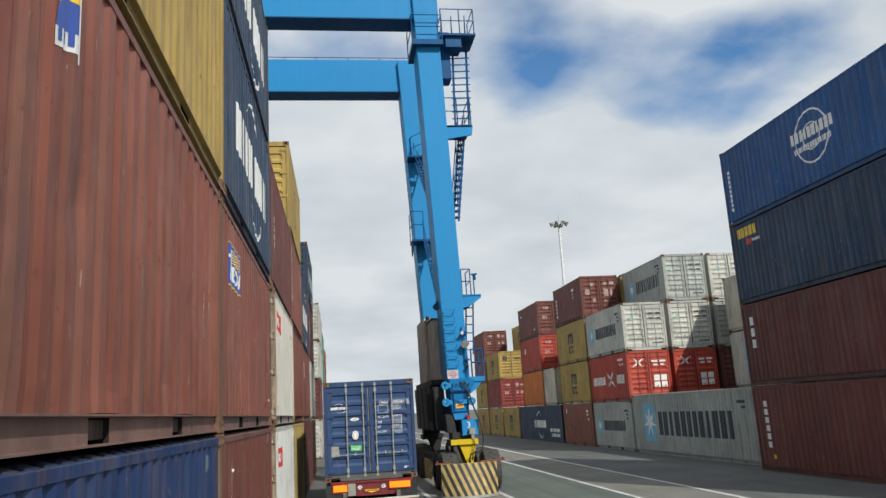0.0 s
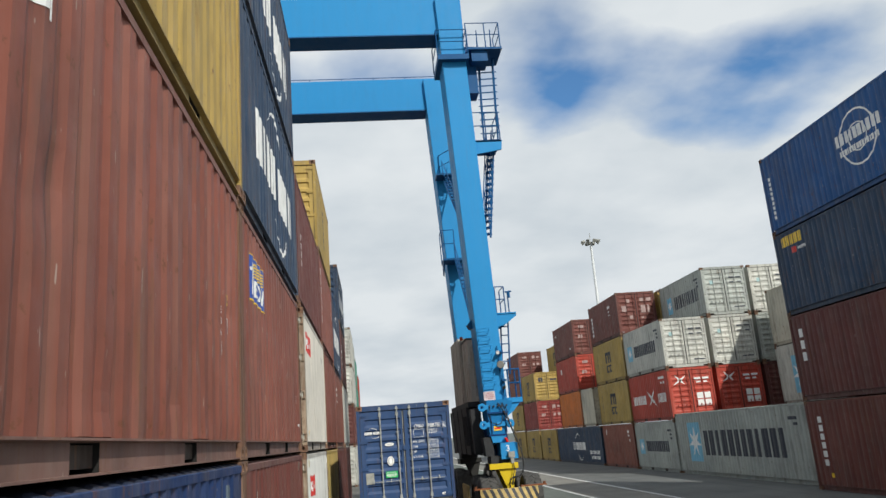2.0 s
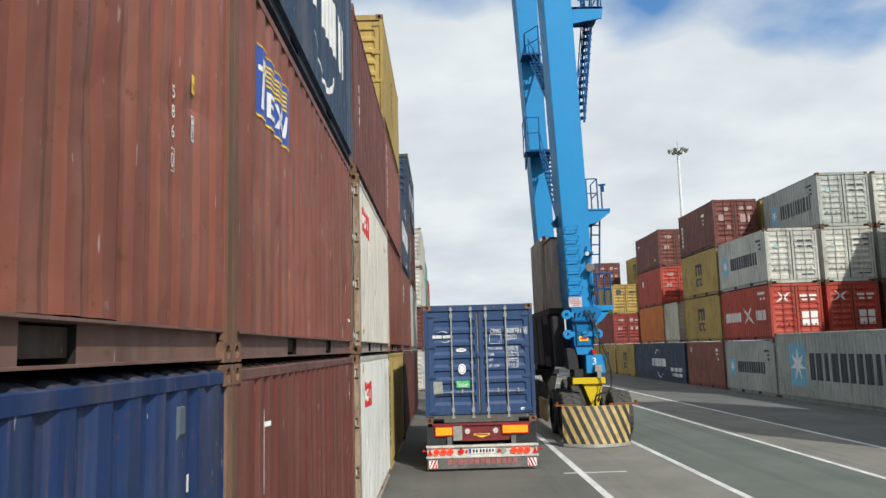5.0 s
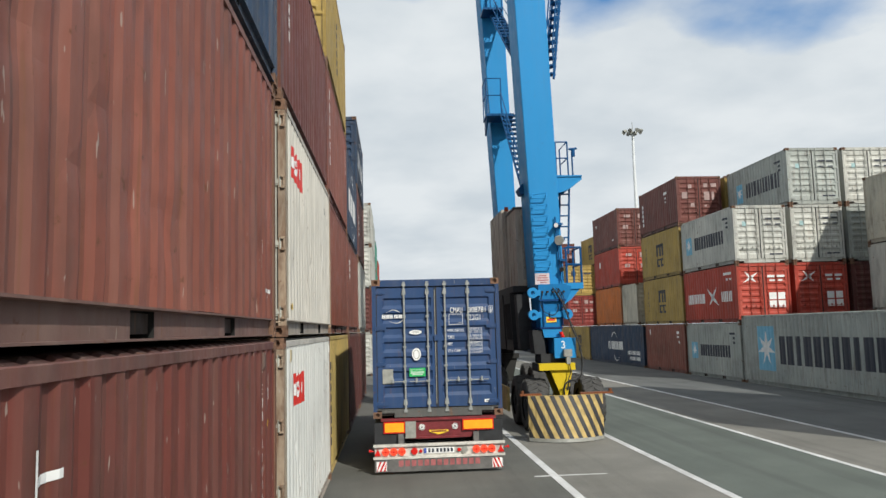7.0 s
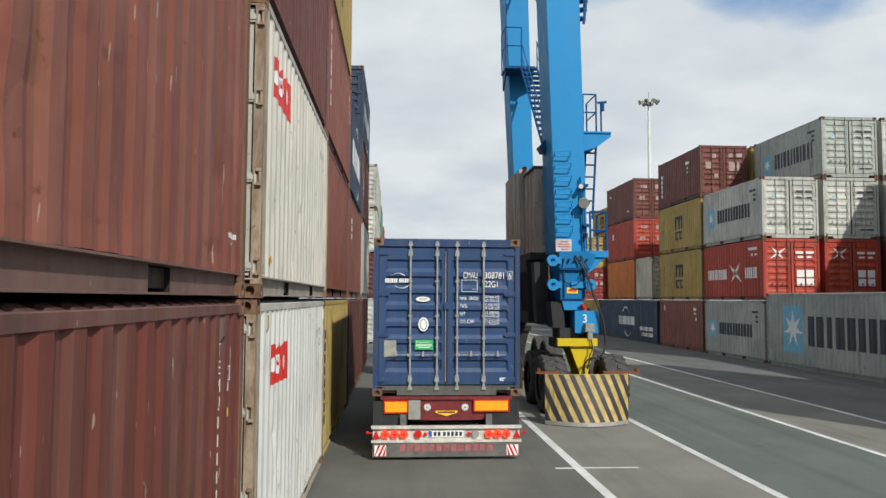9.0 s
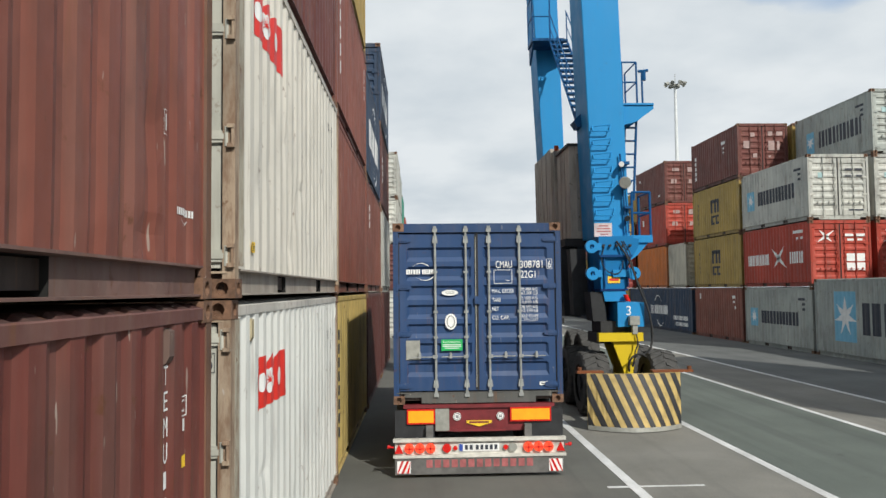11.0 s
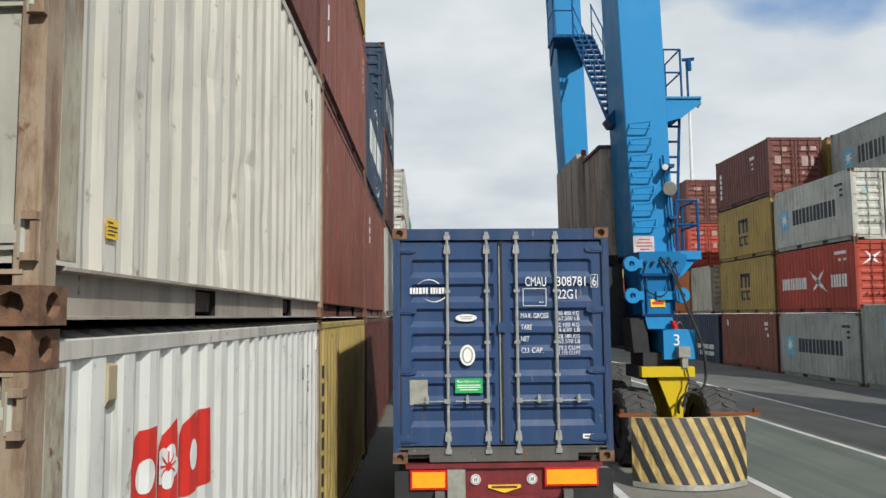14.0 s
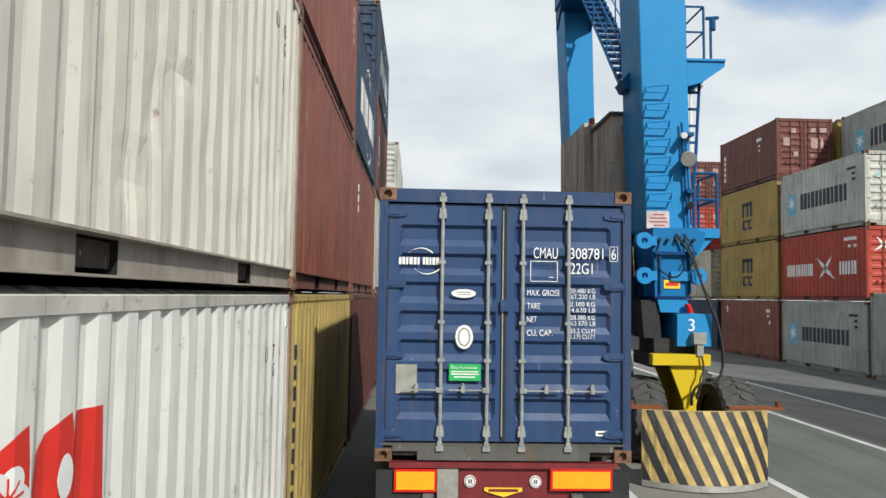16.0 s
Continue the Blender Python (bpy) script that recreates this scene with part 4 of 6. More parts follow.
for key in (("r1", 1), ("r1b", 1)):
    c = RIGHT[key]
    end_marks(c, [rect(1.45 + 0.40 * i, 0.62 + 0.36 * k, 1.78 + 0.40 * i, 0.92 + 0.36 * k) for i in (0, 1) for k in (0, 1)] + [rect(1.4, 1.95, 1.75, 2.05), rect(1.85, 1.95, 2.2, 2.05), rect(1.5, 1.78, 1.75, 1.86), rect(1.9, 1.78, 2.1, 1.86)], M_WHITE, "placard", "white placard")
    end_mark(c, wings(0.65, 1.95, 0.42), M_WHITE, "logo_wing", "white winged emblem")
for key in (("r1", 2), ("r1b", 2), ("r1b", 3), ("r1c", 3)):
    c = RIGHT[key]
    end_mark(c, [rect(0.42, 1.66, 0.62, 1.86)], M_PALEMARK, "placard", "faded pale blue square")
    end_mark(c, [rect(1.5, 1.95, 1.8, 2.02), rect(1.9, 1.95, 2.2, 2.02), rect(1.5, 1.7, 1.75, 1.76), rect(1.95, 1.7, 2.2, 1.76), rect(1.6, 0.35, 2.2, 0.42)], M_BLACKMARK)
c = RIGHT["r2", 3]
end_marks(c, [rect(0.65, 1.95, 0.85, 2.15), rect(1.5, 2.0, 1.72, 2.2), rect(1.9, 2.0, 2.2, 2.2), rect(1.5, 1.3, 1.8, 1.75), rect(1.92, 1.3, 2.05, 1.75), rect(0.3, 1.4, 0.62, 1.75), rect(0.75, 0.95, 0.95, 1.15), rect(1.5, 0.95, 1.62, 1.05)], M_FAINT, "placard", "faded pale placard")
for key in (("r4", 2), ("r4", 1), ("r6", 1), ("r7", 3), ("r7", 2)):
    end_marks(RIGHT[key], [rect(0.5, 1.95, 0.9, 2.15), rect(1.45, 1.9, 1.75, 2.2), rect(1.9, 1.95, 2.2, 2.1), rect(0.4, 1.2, 0.75, 1.45), rect(1.5, 1.2, 1.7, 1.45), rect(1.9, 1.2, 2.15, 1.45)], M_FAINT, "placard", "faded pale placard")
end_mark(RIGHT["r6", 2], [rect(0.4, 1.7, 0.8, 2.1), rect(1.5, 1.8, 2.1, 1.95)], M_BLACKMARK)
# frame number on the end of the off-white box
b = bmesh.new()
shape(b, [[(x, 0.026, z) for x, z in p] for p in [rect(2.268, 2.150, 2.332, 2.154), rect(2.268, 2.266, 2.332, 2.270), rect(2.268, 2.150, 2.271, 2.27), rect(2.329, 2.150, 2.332, 2.27)]])
part("number_frame", b, M_BLACKMARK, LEFT[2, 0])


def text_mesh(body, size, bold=0.0):
    cu = bpy.data.curves.new("text", "FONT")
    cu.body, cu.size, cu.offset = body, size, bold
    ob = bpy.data.objects.new("text", cu)
    scene.collection.objects.link(ob)
    bpy.context.view_layer.update()
    me = bpy.data.meshes.new_from_object(ob.evaluated_get(bpy.context.evaluated_depsgraph_get()))
    bpy.data.objects.remove(ob)
    return me


def door_text(c, body, x, z, height, mat, width=None, y=0.026, name="lettering"):
    """Upright text on a door end, its lower left corner at x, z; height of the capitals."""
    me = text_mesh(body, height / 0.70)
    me.materials.clear()
    me.materials.append(mat)
    xs = [v.co.x for v in me.vertices]
    k = width / (max(xs) - min(xs)) if width else 1.0
    ob = part(name, me, mat, c, m=Matrix.Translation((x - min(xs) * k, y, z)) @ Matrix.Rotation(math.pi / 2, 4, "X") @ Matrix.Diagonal((k, 1, 1, 1)))
    return ob


def side_text(c, face, body, y, z, height, mat, width, label="", lift=0.003):
    """Upright text painted on a corrugated side; y is its middle, z its foot, width its breadth."""
    me = text_mesh(body, height / 0.70)
    xs, zs = [v.co.x for v in me.vertices], [v.co.y for v in me.vertices]
    mid, k = (min(xs) + max(xs)) / 2, width / (max(xs) - min(xs))
    polys = [[(y + face * k * (me.vertices[i].co.x - mid), z + me.vertices[i].co.y - min(zs)) for i in f.vertices] for f in me.polygons]
    bpy.data.meshes.remove(me)
    return side_mark(c, face, polys, mat, "lettering", label, lift)


for k, ch in enumerate("TEMU"):
    side_text(TEMU, 1, ch, 5.334, 2.205 - 0.122 * k, 0.094, M_WHITE, 0.050, "white upright lettering")
for k in range(6):
    side_mark(TEMU, 1, [rect(5.312, 1.72 - 0.122 * k, 5.352, 1.800 - 0.122 * k)], M_WHITE, "lettering_block")
side_text(TEMU, 1, "C", 5.600, 2.038, 0.062, M_WHITE, 0.05)
side_text(TEMU, 1, "1", 5.612, 1.94, 0.065, M_WHITE, 0.03)
for q in (rect(5.549, 2.015, 5.556, 2.118), rect(5.640, 2.015, 5.647, 2.118), rect(5.556, 2.112, 5.640, 2.118), rect(5.556, 2.015, 5.640, 2.021)):
    side_mark(TEMU, 1, [q], M_WHITE, "number_frame")
side_mark(TEMU, 1, [rect(5.575, 1.76, 5.635, 1.82)], M_YELMARK, "sticker", "small yellow sticker")
for k, ch in enumerate("685"):
    side_text(SERIAL, 1, ch, 5.080, 1.068 + 0.097 * k, 0.064, M_WHITE, 0.038, "white upright serial figures")
side_text(SERIAL, 1, "0", 5.078, 0.925, 0.070, M_WHITE, 0.034)
for q in (rect(5.052, 0.905, 5.056, 1.018), rect(5.099, 0.905, 5.103, 1.018), rect(5.056, 1.014, 5.099, 1.018), rect(5.056, 0.905, 5.099, 0.909)):
    side_mark(SERIAL, 1, [q], M_WHITE, "number_frame")
for z, ch in ((1.192, "C"), (1.122, "3")):
    side_mark(SERIAL, 1, [rect(5.312, z, 5.380, z + 0.066)], M_WHITE, "placard", "small white square with a black character")
    side_text(SERIAL, 1, ch, 5.347, z + 0.010, 0.045, M_BLACKMARK, 0.042, "", 0.006)
side_mark(SERIAL, 1, [rect(5.312, 1.375, 5.380, 1.475)], M_YELMARK, "sticker", "yellow sticker with black figures")
side_text(SERIAL, 1, "9'6", 5.346, 1.40, 0.030, M_BLACKMARK, 0.06, "", 0.006)
for k in (0, 1):
    side_text(LEFT[2, k], 1, "U", 4.940 - 0.03 * k, 2.04, 0.115, M_BLACKMARK, 0.095)
    side_text(LEFT[2, k], 1, "70"[k], 5.222 - 0.02 * k, 2.045, 0.115, M_BLACKMARK, 0.095)
    side_text(LEFT[2, k], 1, "G", 5.228 - 0.02 * k, 1.905, 0.105, M_BLACKMARK, 0.095)
    side_mark(LEFT[2, k], 1, [rect(5.185, 1.59, 5.200, 1.75)], M_BLACKMARK)

door_text(LEFT[2, 0], "5", 2.282, 2.167, 0.087, M_BLACKMARK, 0.036)

# ---- marks on the trailer's box ----
c = LOAD
for q in blocks(0.19, 0.40, 1.855, 1.925, 3) + blocks(0.42, 0.61, 1.855, 1.925, 3):
    end_mark(c, [q], M_WHITE, "lettering_block", "", 0.024)
end_mark(c, swoosh(0.40, 1.96, 0.24, 0.05), M_WHITE, "swoosh", "white curved stroke", 0.024)
end_mark(c, swoosh(0.46, 1.82, 0.24, 0.05, -1), M_WHITE, "swoosh", "white curved stroke", 0.024)
end_mark(c, [disc(0.82, 1.585, 0.12, 0.042)], M_WHITE, "oval_label", "white oval label", 0.025)
end_mark(c, [rect(0.75, 1.592, 0.89, 1.602), rect(0.76, 1.570, 0.88, 1.580)], M_GREYPLATE, "label_marking", "", 0.0235)
end_mark(c, [disc(0.83, 1.17, 0.085, 0.115)], M_WHITE, "oval_label", "white oval label", 0.025)
end_mark(c, [disc(0.83, 1.17, 0.062, 0.09)], M_GREYPLATE, "oval_inner", "", 0.0238)
end_mark(c, [disc(0.83, 1.17, 0.045, 0.075)], M_WHITE, "oval_core", "", 0.0228)
end_mark(c, [rect(0.69, 0.755, 0.995, 0.915)], M_GREENMARK, "sticker", "green sticker with white words", 0.025)
door_text(c, "Eco-Container", 0.715, 0.870, 0.026, M_WHITE, 0.25, 0.0225)
end_mark(c, [rect(0.71, 0.835, 0.97, 0.846), rect(0.71, 0.812, 0.975, 0.823), rect(0.74, 0.785, 0.94, 0.796)], M_WHITE, "label_marking", "", 0.0225)
end_mark(c, [rect(0.185, 0.63, 0.385, 0.905)], M_GREYPLATE, "data_plate", "grey metal data plate", 0.022)
door_text(c, "CMAU", 1.49, 1.935, 0.105, M_WHITE, 0.235)
door_text(c, "308781", 1.845, 1.935, 0.105, M_WHITE, 0.325)
door_text(c, "6", 2.248, 1.935, 0.105, M_WHITE, 0.045)
end_mark(c, [rect(2.23, 1.915, 2.31, 1.92), rect(2.23, 2.055, 2.31, 2.06), rect(2.23, 1.915, 2.235, 2.06), rect(2.305, 1.915, 2.31, 2.06)], M_WHITE)
door_text(c, "22G1", 1.85, 1.79, 0.105, M_WHITE, 0.215)
end_mark(c, [rect(1.46, 1.71, 1.725, 1.717), rect(1.46, 1.903, 1.725, 1.91), rect(1.46, 1.71, 1.467, 1.91), rect(1.718, 1.71, 1.725, 1.91), rect(1.64, 1.75, 1.69, 1.757)], M_WHITE, "painted_frame")
for k, (a, p, q) in enumerate((("MAX. GROSS", "30.480 KG", "67.200 LB"), ("TARE", "2.100 KG", "4.630 LB"), ("NET", "28.380 KG", "62.570 LB"), ("CU. CAP.", "33.2 CU.M", "1.170 CU.FT"))):
    z = 1.575 - 0.128 * k
    door_text(c, a, 1.432, z, 0.058, M_WHITE, 0.031 * len(a))
    door_text(c, p, 1.850, z + 0.03, 0.044, M_WHITE, 0.24)
    door_text(c, q, 1.855, z - 0.026, 0.044, M_WHITE, 0.24)
end_mark(c, [rect(2.10, 0.245, 2.23, 0.295)], M_WHITE, "maker_plate", "small white plate", 0.024)
end_mark(c, [rect(2.12, 0.262, 2.21, 0.278)], M_BLACKMARK, "label_marking", "", 0.0225)

# ---- trailer ----
TY = 21.25
TR = thing("container_trailer", 0.918, TY, 0, "dark red skeletal container trailer with orange rear boards and steel bumper", "trailer")
M_TRED = material("dark_red_chassis_paint", plain((0.16, 0.018, 0.022), 0.5, 0.0, 0.3, 6.0, 0.004))
M_TORANGE = material("orange_reflective_board", plain((0.95, 0.36, 0.01), 0.4, 0.0, 0.10, 9.0, 0.001))
M_TGALV = material("galvanised_bumper_steel", plain((0.13, 0.125, 0.118), 0.6, 0.2, 0.4, 5.0, 0.003))
M_CREAM = material("cream_bumper_paint", plain((0.52, 0.50, 0.45), 0.6, 0.0, 0.4, 6.0, 0.002))
M_LENSRED = material("red_lamp_lens", plain((0.55, 0.015, 0.012), 0.15, 0.0, 0.1, 20.0, 0.001))
M_LENSLIT = material("glowing_tail_lamp", plain((0.75, 0.05, 0.025), 0.2, 0.0, 0.1, 20.0, 0.001))
M_LENSLIT.node_tree.nodes["Principled BSDF"].inputs["Emission Color"].default_value = (1.0, 0.11, 0.04, 1)
M_LENSLIT.node_tree.nodes["Principled BSDF"].inputs["Emission Strength"].default_value = 0.55
M_FADED = material("faded_red_lettering", plain((0.34, 0.10, 0.10), 0.6, 0.0, 0.35, 9.0, 0))
BACK = Matrix.Translation((-0.98, -TY, 0))


def tpart(name, b, mat, label="", parent=None, smooth=False):
    ob = part(name, b, mat, parent or TR, label, smooth=smooth)
    if parent is None:
        ob.matrix_parent_inverse = BACK
    return ob


def tbox(name, x0, y0, z0, x1, y1, z1, mat, label="", parent=None):
    b = bmesh.new()
    box(b, x0, y0, z0, x1, y1, z1)
    return tpart(name, b, mat, label, parent)


for x in (0.42, 1.40):
    tbox("chassis_beam", x, TY + 0.13, 0.62, x + 0.14, 27.6, 0.98, M_TRED)
for y in (22.3, 24.2, 26.4):
    tbox("cross_member", -0.20, y, 0.90, 2.16, y + 0.12, 1.005, M_TRED)
b = bmesh.new()
prism(b, ((0.35, 0.98), (0.28, 0.70), (0.36, 0.62), (1.60, 0.62), (1.70, 0.72), (1.60, 0.98)), 1, TY + 0.04, TY + 0.12)
tpart("rear_plate", b, M_TRED, "dark red rear cross plate")
tbox("rear_rail", -0.10, TY + 0.00, 0.955, 2.06, TY + 0.10, 1.005, M_TRED)
tbox("rear_flange", 0.60, TY + 0.01, 0.62, 1.36, TY + 0.045, 0.655, M_TRED)
for x0, x1, z0, z1 in ((-0.05, 0.35, 0.735, 0.945), (1.42, 2.01, 0.755, 0.955)):
    o = tbox("marker_board", x0, TY - 0.012, z0, x1, TY + 0.008, z1, M_LENSRED, "orange reflective board with red rim")
    b = bmesh.new()
    box(b, x0 + 0.022, TY - 0.016, z0 + 0.022, x1 - 0.022, TY - 0.0125, z1 - 0.022)
    ob = part("reflector", b, M_TORANGE, o)
tbox("junction_box", 0.355, TY - 0.02, 0.64, 0.55, TY + 0.03, 0.945, M_GREYPLATE, "grey steel box")
for x in (0.665, 1.285):
    b = bmesh.new()
    rod(b, (x, TY + 0.02, 0.83), (x, TY + 0.035, 0.83), 0.056, 20)
    o = tpart("speed_disc", b, M_WHITE, "round white speed disc with dark rim")
    for r, y0, m in ((0.048, 0.0175, M_BLACKMARK), (0.041, 0.0155, M_WHITE)):
        b = bmesh.new()
        rod(b, (x, TY + y0, 0.83), (x, TY + y0 + 0.002, 0.83), r, 18)
        part("disc_core", b, m, o)
    for u in (-0.017, 0.004):
        b = bmesh.new()
        box(b, x + u, TY + 0.013, 0.81, x + u + 0.013, TY + 0.0152, 0.85)
        part("disc_bar", b, M_BLACKMARK, o)
b = bmesh.new()
prism(b, ((0.80, 0.77), (0.80, 0.74), (0.98, 0.685), (1.16, 0.74), (1.16, 0.77)), 1, TY + 0.02, TY + 0.039)
tpart("badge", b, M_YELMARK, "yellow shield-shaped badge")
tbox("badge_bar", 0.84, TY + 0.016, 0.735, 1.12, TY + 0.0195, 0.760, M_TRED)
# bumper with lamps
tbox("bumper_rail", -0.245, TY - 0.13, 0.505, 2.195, TY - 0.05, 0.550, M_CREAM, "worn cream upper bumper rail")
tbox("bumper_rail", -0.245, TY - 0.13, 0.285, 2.195, TY - 0.05, 0.325, M_CREAM, "worn cream lower bumper rail")
tbox("lamp_panel", -0.22, TY - 0.085, 0.326, 2.17, TY - 0.06, 0.504, M_CREAM, "dirty cream lamp panel")
for x in (-0.02, 0.13, 0.28, 1.66, 1.805, 1.95):
    b = bmesh.new()
    rod(b, (x, TY - 0.135, 0.415), (x, TY - 0.086, 0.415), 0.066, 20, 0.07)
    o = tpart("tail_lamp", b, M_LENSLIT, "lit red-orange round tail lamp")
    b = bmesh.new()
    box(b, x - 0.055, TY - 0.140, 0.408, x + 0.055, TY - 0.136, 0.422)
    box(b, x - 0.006, TY - 0.140, 0.360, x + 0.006, TY - 0.136, 0.470)
    part("lamp_cross", b, M_LENSRED, o)
for x, m, r in ((0.51, M_LENSRED, 0.062), (1.44, M_GREYPLATE, 0.062), (0.63, M_LENSRED, 0.03), (1.34, M_LENSRED, 0.034)):
    b = bmesh.new()
    rod(b, (x, TY - 0.12, 0.415), (x, TY - 0.086, 0.415), r, 18)
    tpart("reflector_lamp", b, m)
for x in (-0.165, 2.12):
    b = bmesh.new()
    prism(b, ((x - 0.06, 0.35), (x + 0.06, 0.35), (x, 0.48)), 1, TY - 0.12, TY - 0.086)
    tpart("triangle_reflector", b, M_LENSRED)
for x, s in ((-0.24, -1), (2.19, 1)):
    b = bmesh.new()
    rod(b, (x, TY - 0.09, 0.43), (x + s * 0.05, TY - 0.09, 0.44), 0.014, 8)
    rod(b, (x + s * 0.045, TY - 0.09, 0.44), (x + s * 0.085, TY - 0.09, 0.44), 0.026, 10)
    tpart("side_lamp", b, M_LENSRED, "red rubber side marker lamp")
o = tbox("number_plate", 0.68, TY - 0.098, 0.365, 1.25, TY - 0.088, 0.470, M_WHITE, "white number plate with blue strip")
b = bmesh.new(); box(b, 0.683, TY - 0.1015, 0.370, 0.735, TY - 0.0985, 0.465)
part("plate_strip", b, M_BLUEMARK, o)
for k in range(7):
    x = 0.765 + 0.066 * k + (0.02 if k > 1 else 0)
    b = bmesh.new()
    box(b, x, TY - 0.1015, 0.385, x + 0.042, TY - 0.0985, 0.452)
    part("plate_marking", b, M_BLACKMARK, o)
tbox("underrun_beam", -0.22, TY - 0.115, 0.055, 2.16, TY - 0.06, 0.278, M_TGALV, "dirty grey galvanised underrun beam")
for k in range(13):
    x = 0.22 + 0.118 * k
    b = bmesh.new()
    box(b, x, TY - 0.119, 0.150, x + 0.085, TY - 0.1155, 0.258)
    tpart("lettering_block", b, M_FADED, "faded red lettering block")
for x0 in (-0.19, 1.95):
    o = tbox("hazard_panel", x0, TY - 0.121, 0.075, x0 + 0.19, TY - 0.1155, 0.245, M_WHITE, "red and white striped panel")
    b = bmesh.new()
    s = 1 if x0 < 0 else -1
    for k in range(3):
        u = -0.02 + 0.075 * k
        pts = [(u, 0.075), (u + 0.035, 0.075), (u + 0.115, 0.245), (u + 0.08, 0.245)]
        pts = [(min(max(p, 0.0), 0.19), q) for p, q in pts]
        prism(b, [(x0 + (p if s > 0 else 0.19 - p), q) for p, q in pts], 1, TY - 0.1235, TY - 0.1212)
    part("stripe", b, M_LENSRED, o)
for x in (-0.22, 1.62):
    tbox("mudguard", x, TY + 0.02, 0.52, x + 0.56, TY + 0.05, 0.93, M_STEEL, "dirty dark mudguard flap")
for x in (0.22, 1.62):
    tbox("bumper_bracket", x, TY - 0.06, 0.30, x + 0.10, TY + 0.14, 0.72, M_TGALV)


def tyre_mesh(r, w, n=28, lugs=False):
    b = bmesh.new()
    prof = [(-0.5, 0.58), (-0.5, 0.86), (-0.42, 0.97), (-0.20, 1.0), (0.20, 1.0), (0.42, 0.97), (0.5, 0.86), (0.5, 0.58)]
    rings = []
    for k in range(n):
        a = k * math.tau / n
        rings.append([b.verts.new((p * w, q * r * math.cos(a), q * r * math.sin(a))) for p, q in prof])
    for k in range(n):
        for i in range(len(prof) - 1):
            b.faces.new((rings[k][i], rings[(k + 1) % n][i], rings[(k + 1) % n][i + 1], rings[k][i + 1]))
    if lugs:
        for k in range(n):
            for s in (-1, 1):
                a = (k + (0.25 if s > 0 else -0.25)) * math.tau / n
                lug = []
                for u, dr, da in ((0.02, 0.99, 0.05), (0.47, 0.93, 0.22), (0.47, 0.93, 0.22 + 0.12), (0.02, 0.99, 0.05 + 0.12)):
                    t = a + da * 0.9
                    lug.append(((s * u * w, dr * r * math.cos(t), dr * r * math.sin(t)), (s * u * w, (dr + 0.045) * r * math.cos(t), (dr + 0.045) * r * math.sin(t))))
                lo = [b.verts.new(p) for p, q in lug]
                hi = [b.verts.new(q) for p, q in lug]
                b.faces.new(hi)
                for i in range(4):
                    b.faces.new((lo[i], lo[(i + 1) % 4], hi[(i + 1) % 4], hi[i]))
    return b


def wheel(parent, inverse, x, y, z, r, w, rim_mat, lugs=False, rubber=None):
    hub = bmesh.new()
    rod(hub, (-0.42 * w, 0, 0), (0.42 * w, 0, 0), 0.60 * r, 20)
    rod(hub, (-0.5 * w, 0, 0), (0.5 * w, 0, 0), 0.22 * r, 12)
    o = part("wheel", hub, rim_mat, parent, m=Matrix.Translation((x, y, z)))
    o.matrix_parent_inverse = inverse
    part("tyre", tyre_mesh(r, w, 22 if lugs else 28, lugs), rubber or M_RUBBER, o, "black treaded tyre")
    return o


for y in (22.35, 23.66, 24.97):
    for x in (-0.02, 1.98):
        wheel(TR, BACK, x, y, 0.50, 0.50, 0.38, M_STEEL)
    b = bmesh.new(); rod(b, (0.1, y, 0.5), (1.85, y, 0.5), 0.07, 10)
    tpart("axle", b, M_STEEL)
for x in (0.30, 1.56):
    tbox("landing_leg", x, 27.2, 0.0, x + 0.10, 27.3, 0.95, M_STEEL)

# ---- gantry crane ----
CB = (0.022, 0.225, 0.49)
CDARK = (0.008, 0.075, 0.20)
CYEL = (0.60, 0.43, 0.02)
CX, CY = 4.3, 30.2
CRANE = thing("gantry_crane", CX, CY, 0, "tall bright blue rubber-tyred gantry crane with yellow bogies", "crane")
CINV = Matrix.Translation((-CX, -CY, 0))


def lean(z):
    """How far the portal leans in over the lane at a height."""
    return 0.05 + 0.011 * (z - 2.4) if z > 2.4 else 0.0


def cpart(name, b, color=CB, mat=None, label="", parent=None, smooth=False):
    for v in b.verts:
        v.co.x -= lean(v.co.z)
    ob = part(name, b, mat or M_CRANE, parent or CRANE, label, color, smooth=smooth)
    if parent is None:
        ob.matrix_parent_inverse = CINV
    return ob


def cbox(name, x0, y0, z0, x1, y1, z1, color=CB, mat=None, label="", parent=None):
    b = bmesh.new()
    box(b, x0, y0, z0, x1, y1, z1)
    return cpart(name, b, color, mat, label, parent)


def tapered(x0, x1, y0, y1, z0, u0, u1, z1):
    b = bmesh.new()
    lo = [b.verts.new(p) for p in ((x0, y0, z0), (x1, y0, z0), (x1, y1, z0), (x0, y1, z0))]
    hi = [b.verts.new(p) for p in ((u0, y0, z1), (u1, y0, z1), (u1, y1, z1), (u0, y1, z1))]
    b.faces.new(lo[::-1])
    b.faces.new(hi)
    for k in range(4):
        b.faces.new((lo[k], lo[(k + 1) % 4], hi[(k + 1) % 4], hi[k]))
    bmesh.ops.bevel(b, geom=[e for e in b.edges if abs(e.verts[0].co.z - e.verts[1].co.z) > 1], offset=0.02, segments=1, affect="EDGES")
    return b


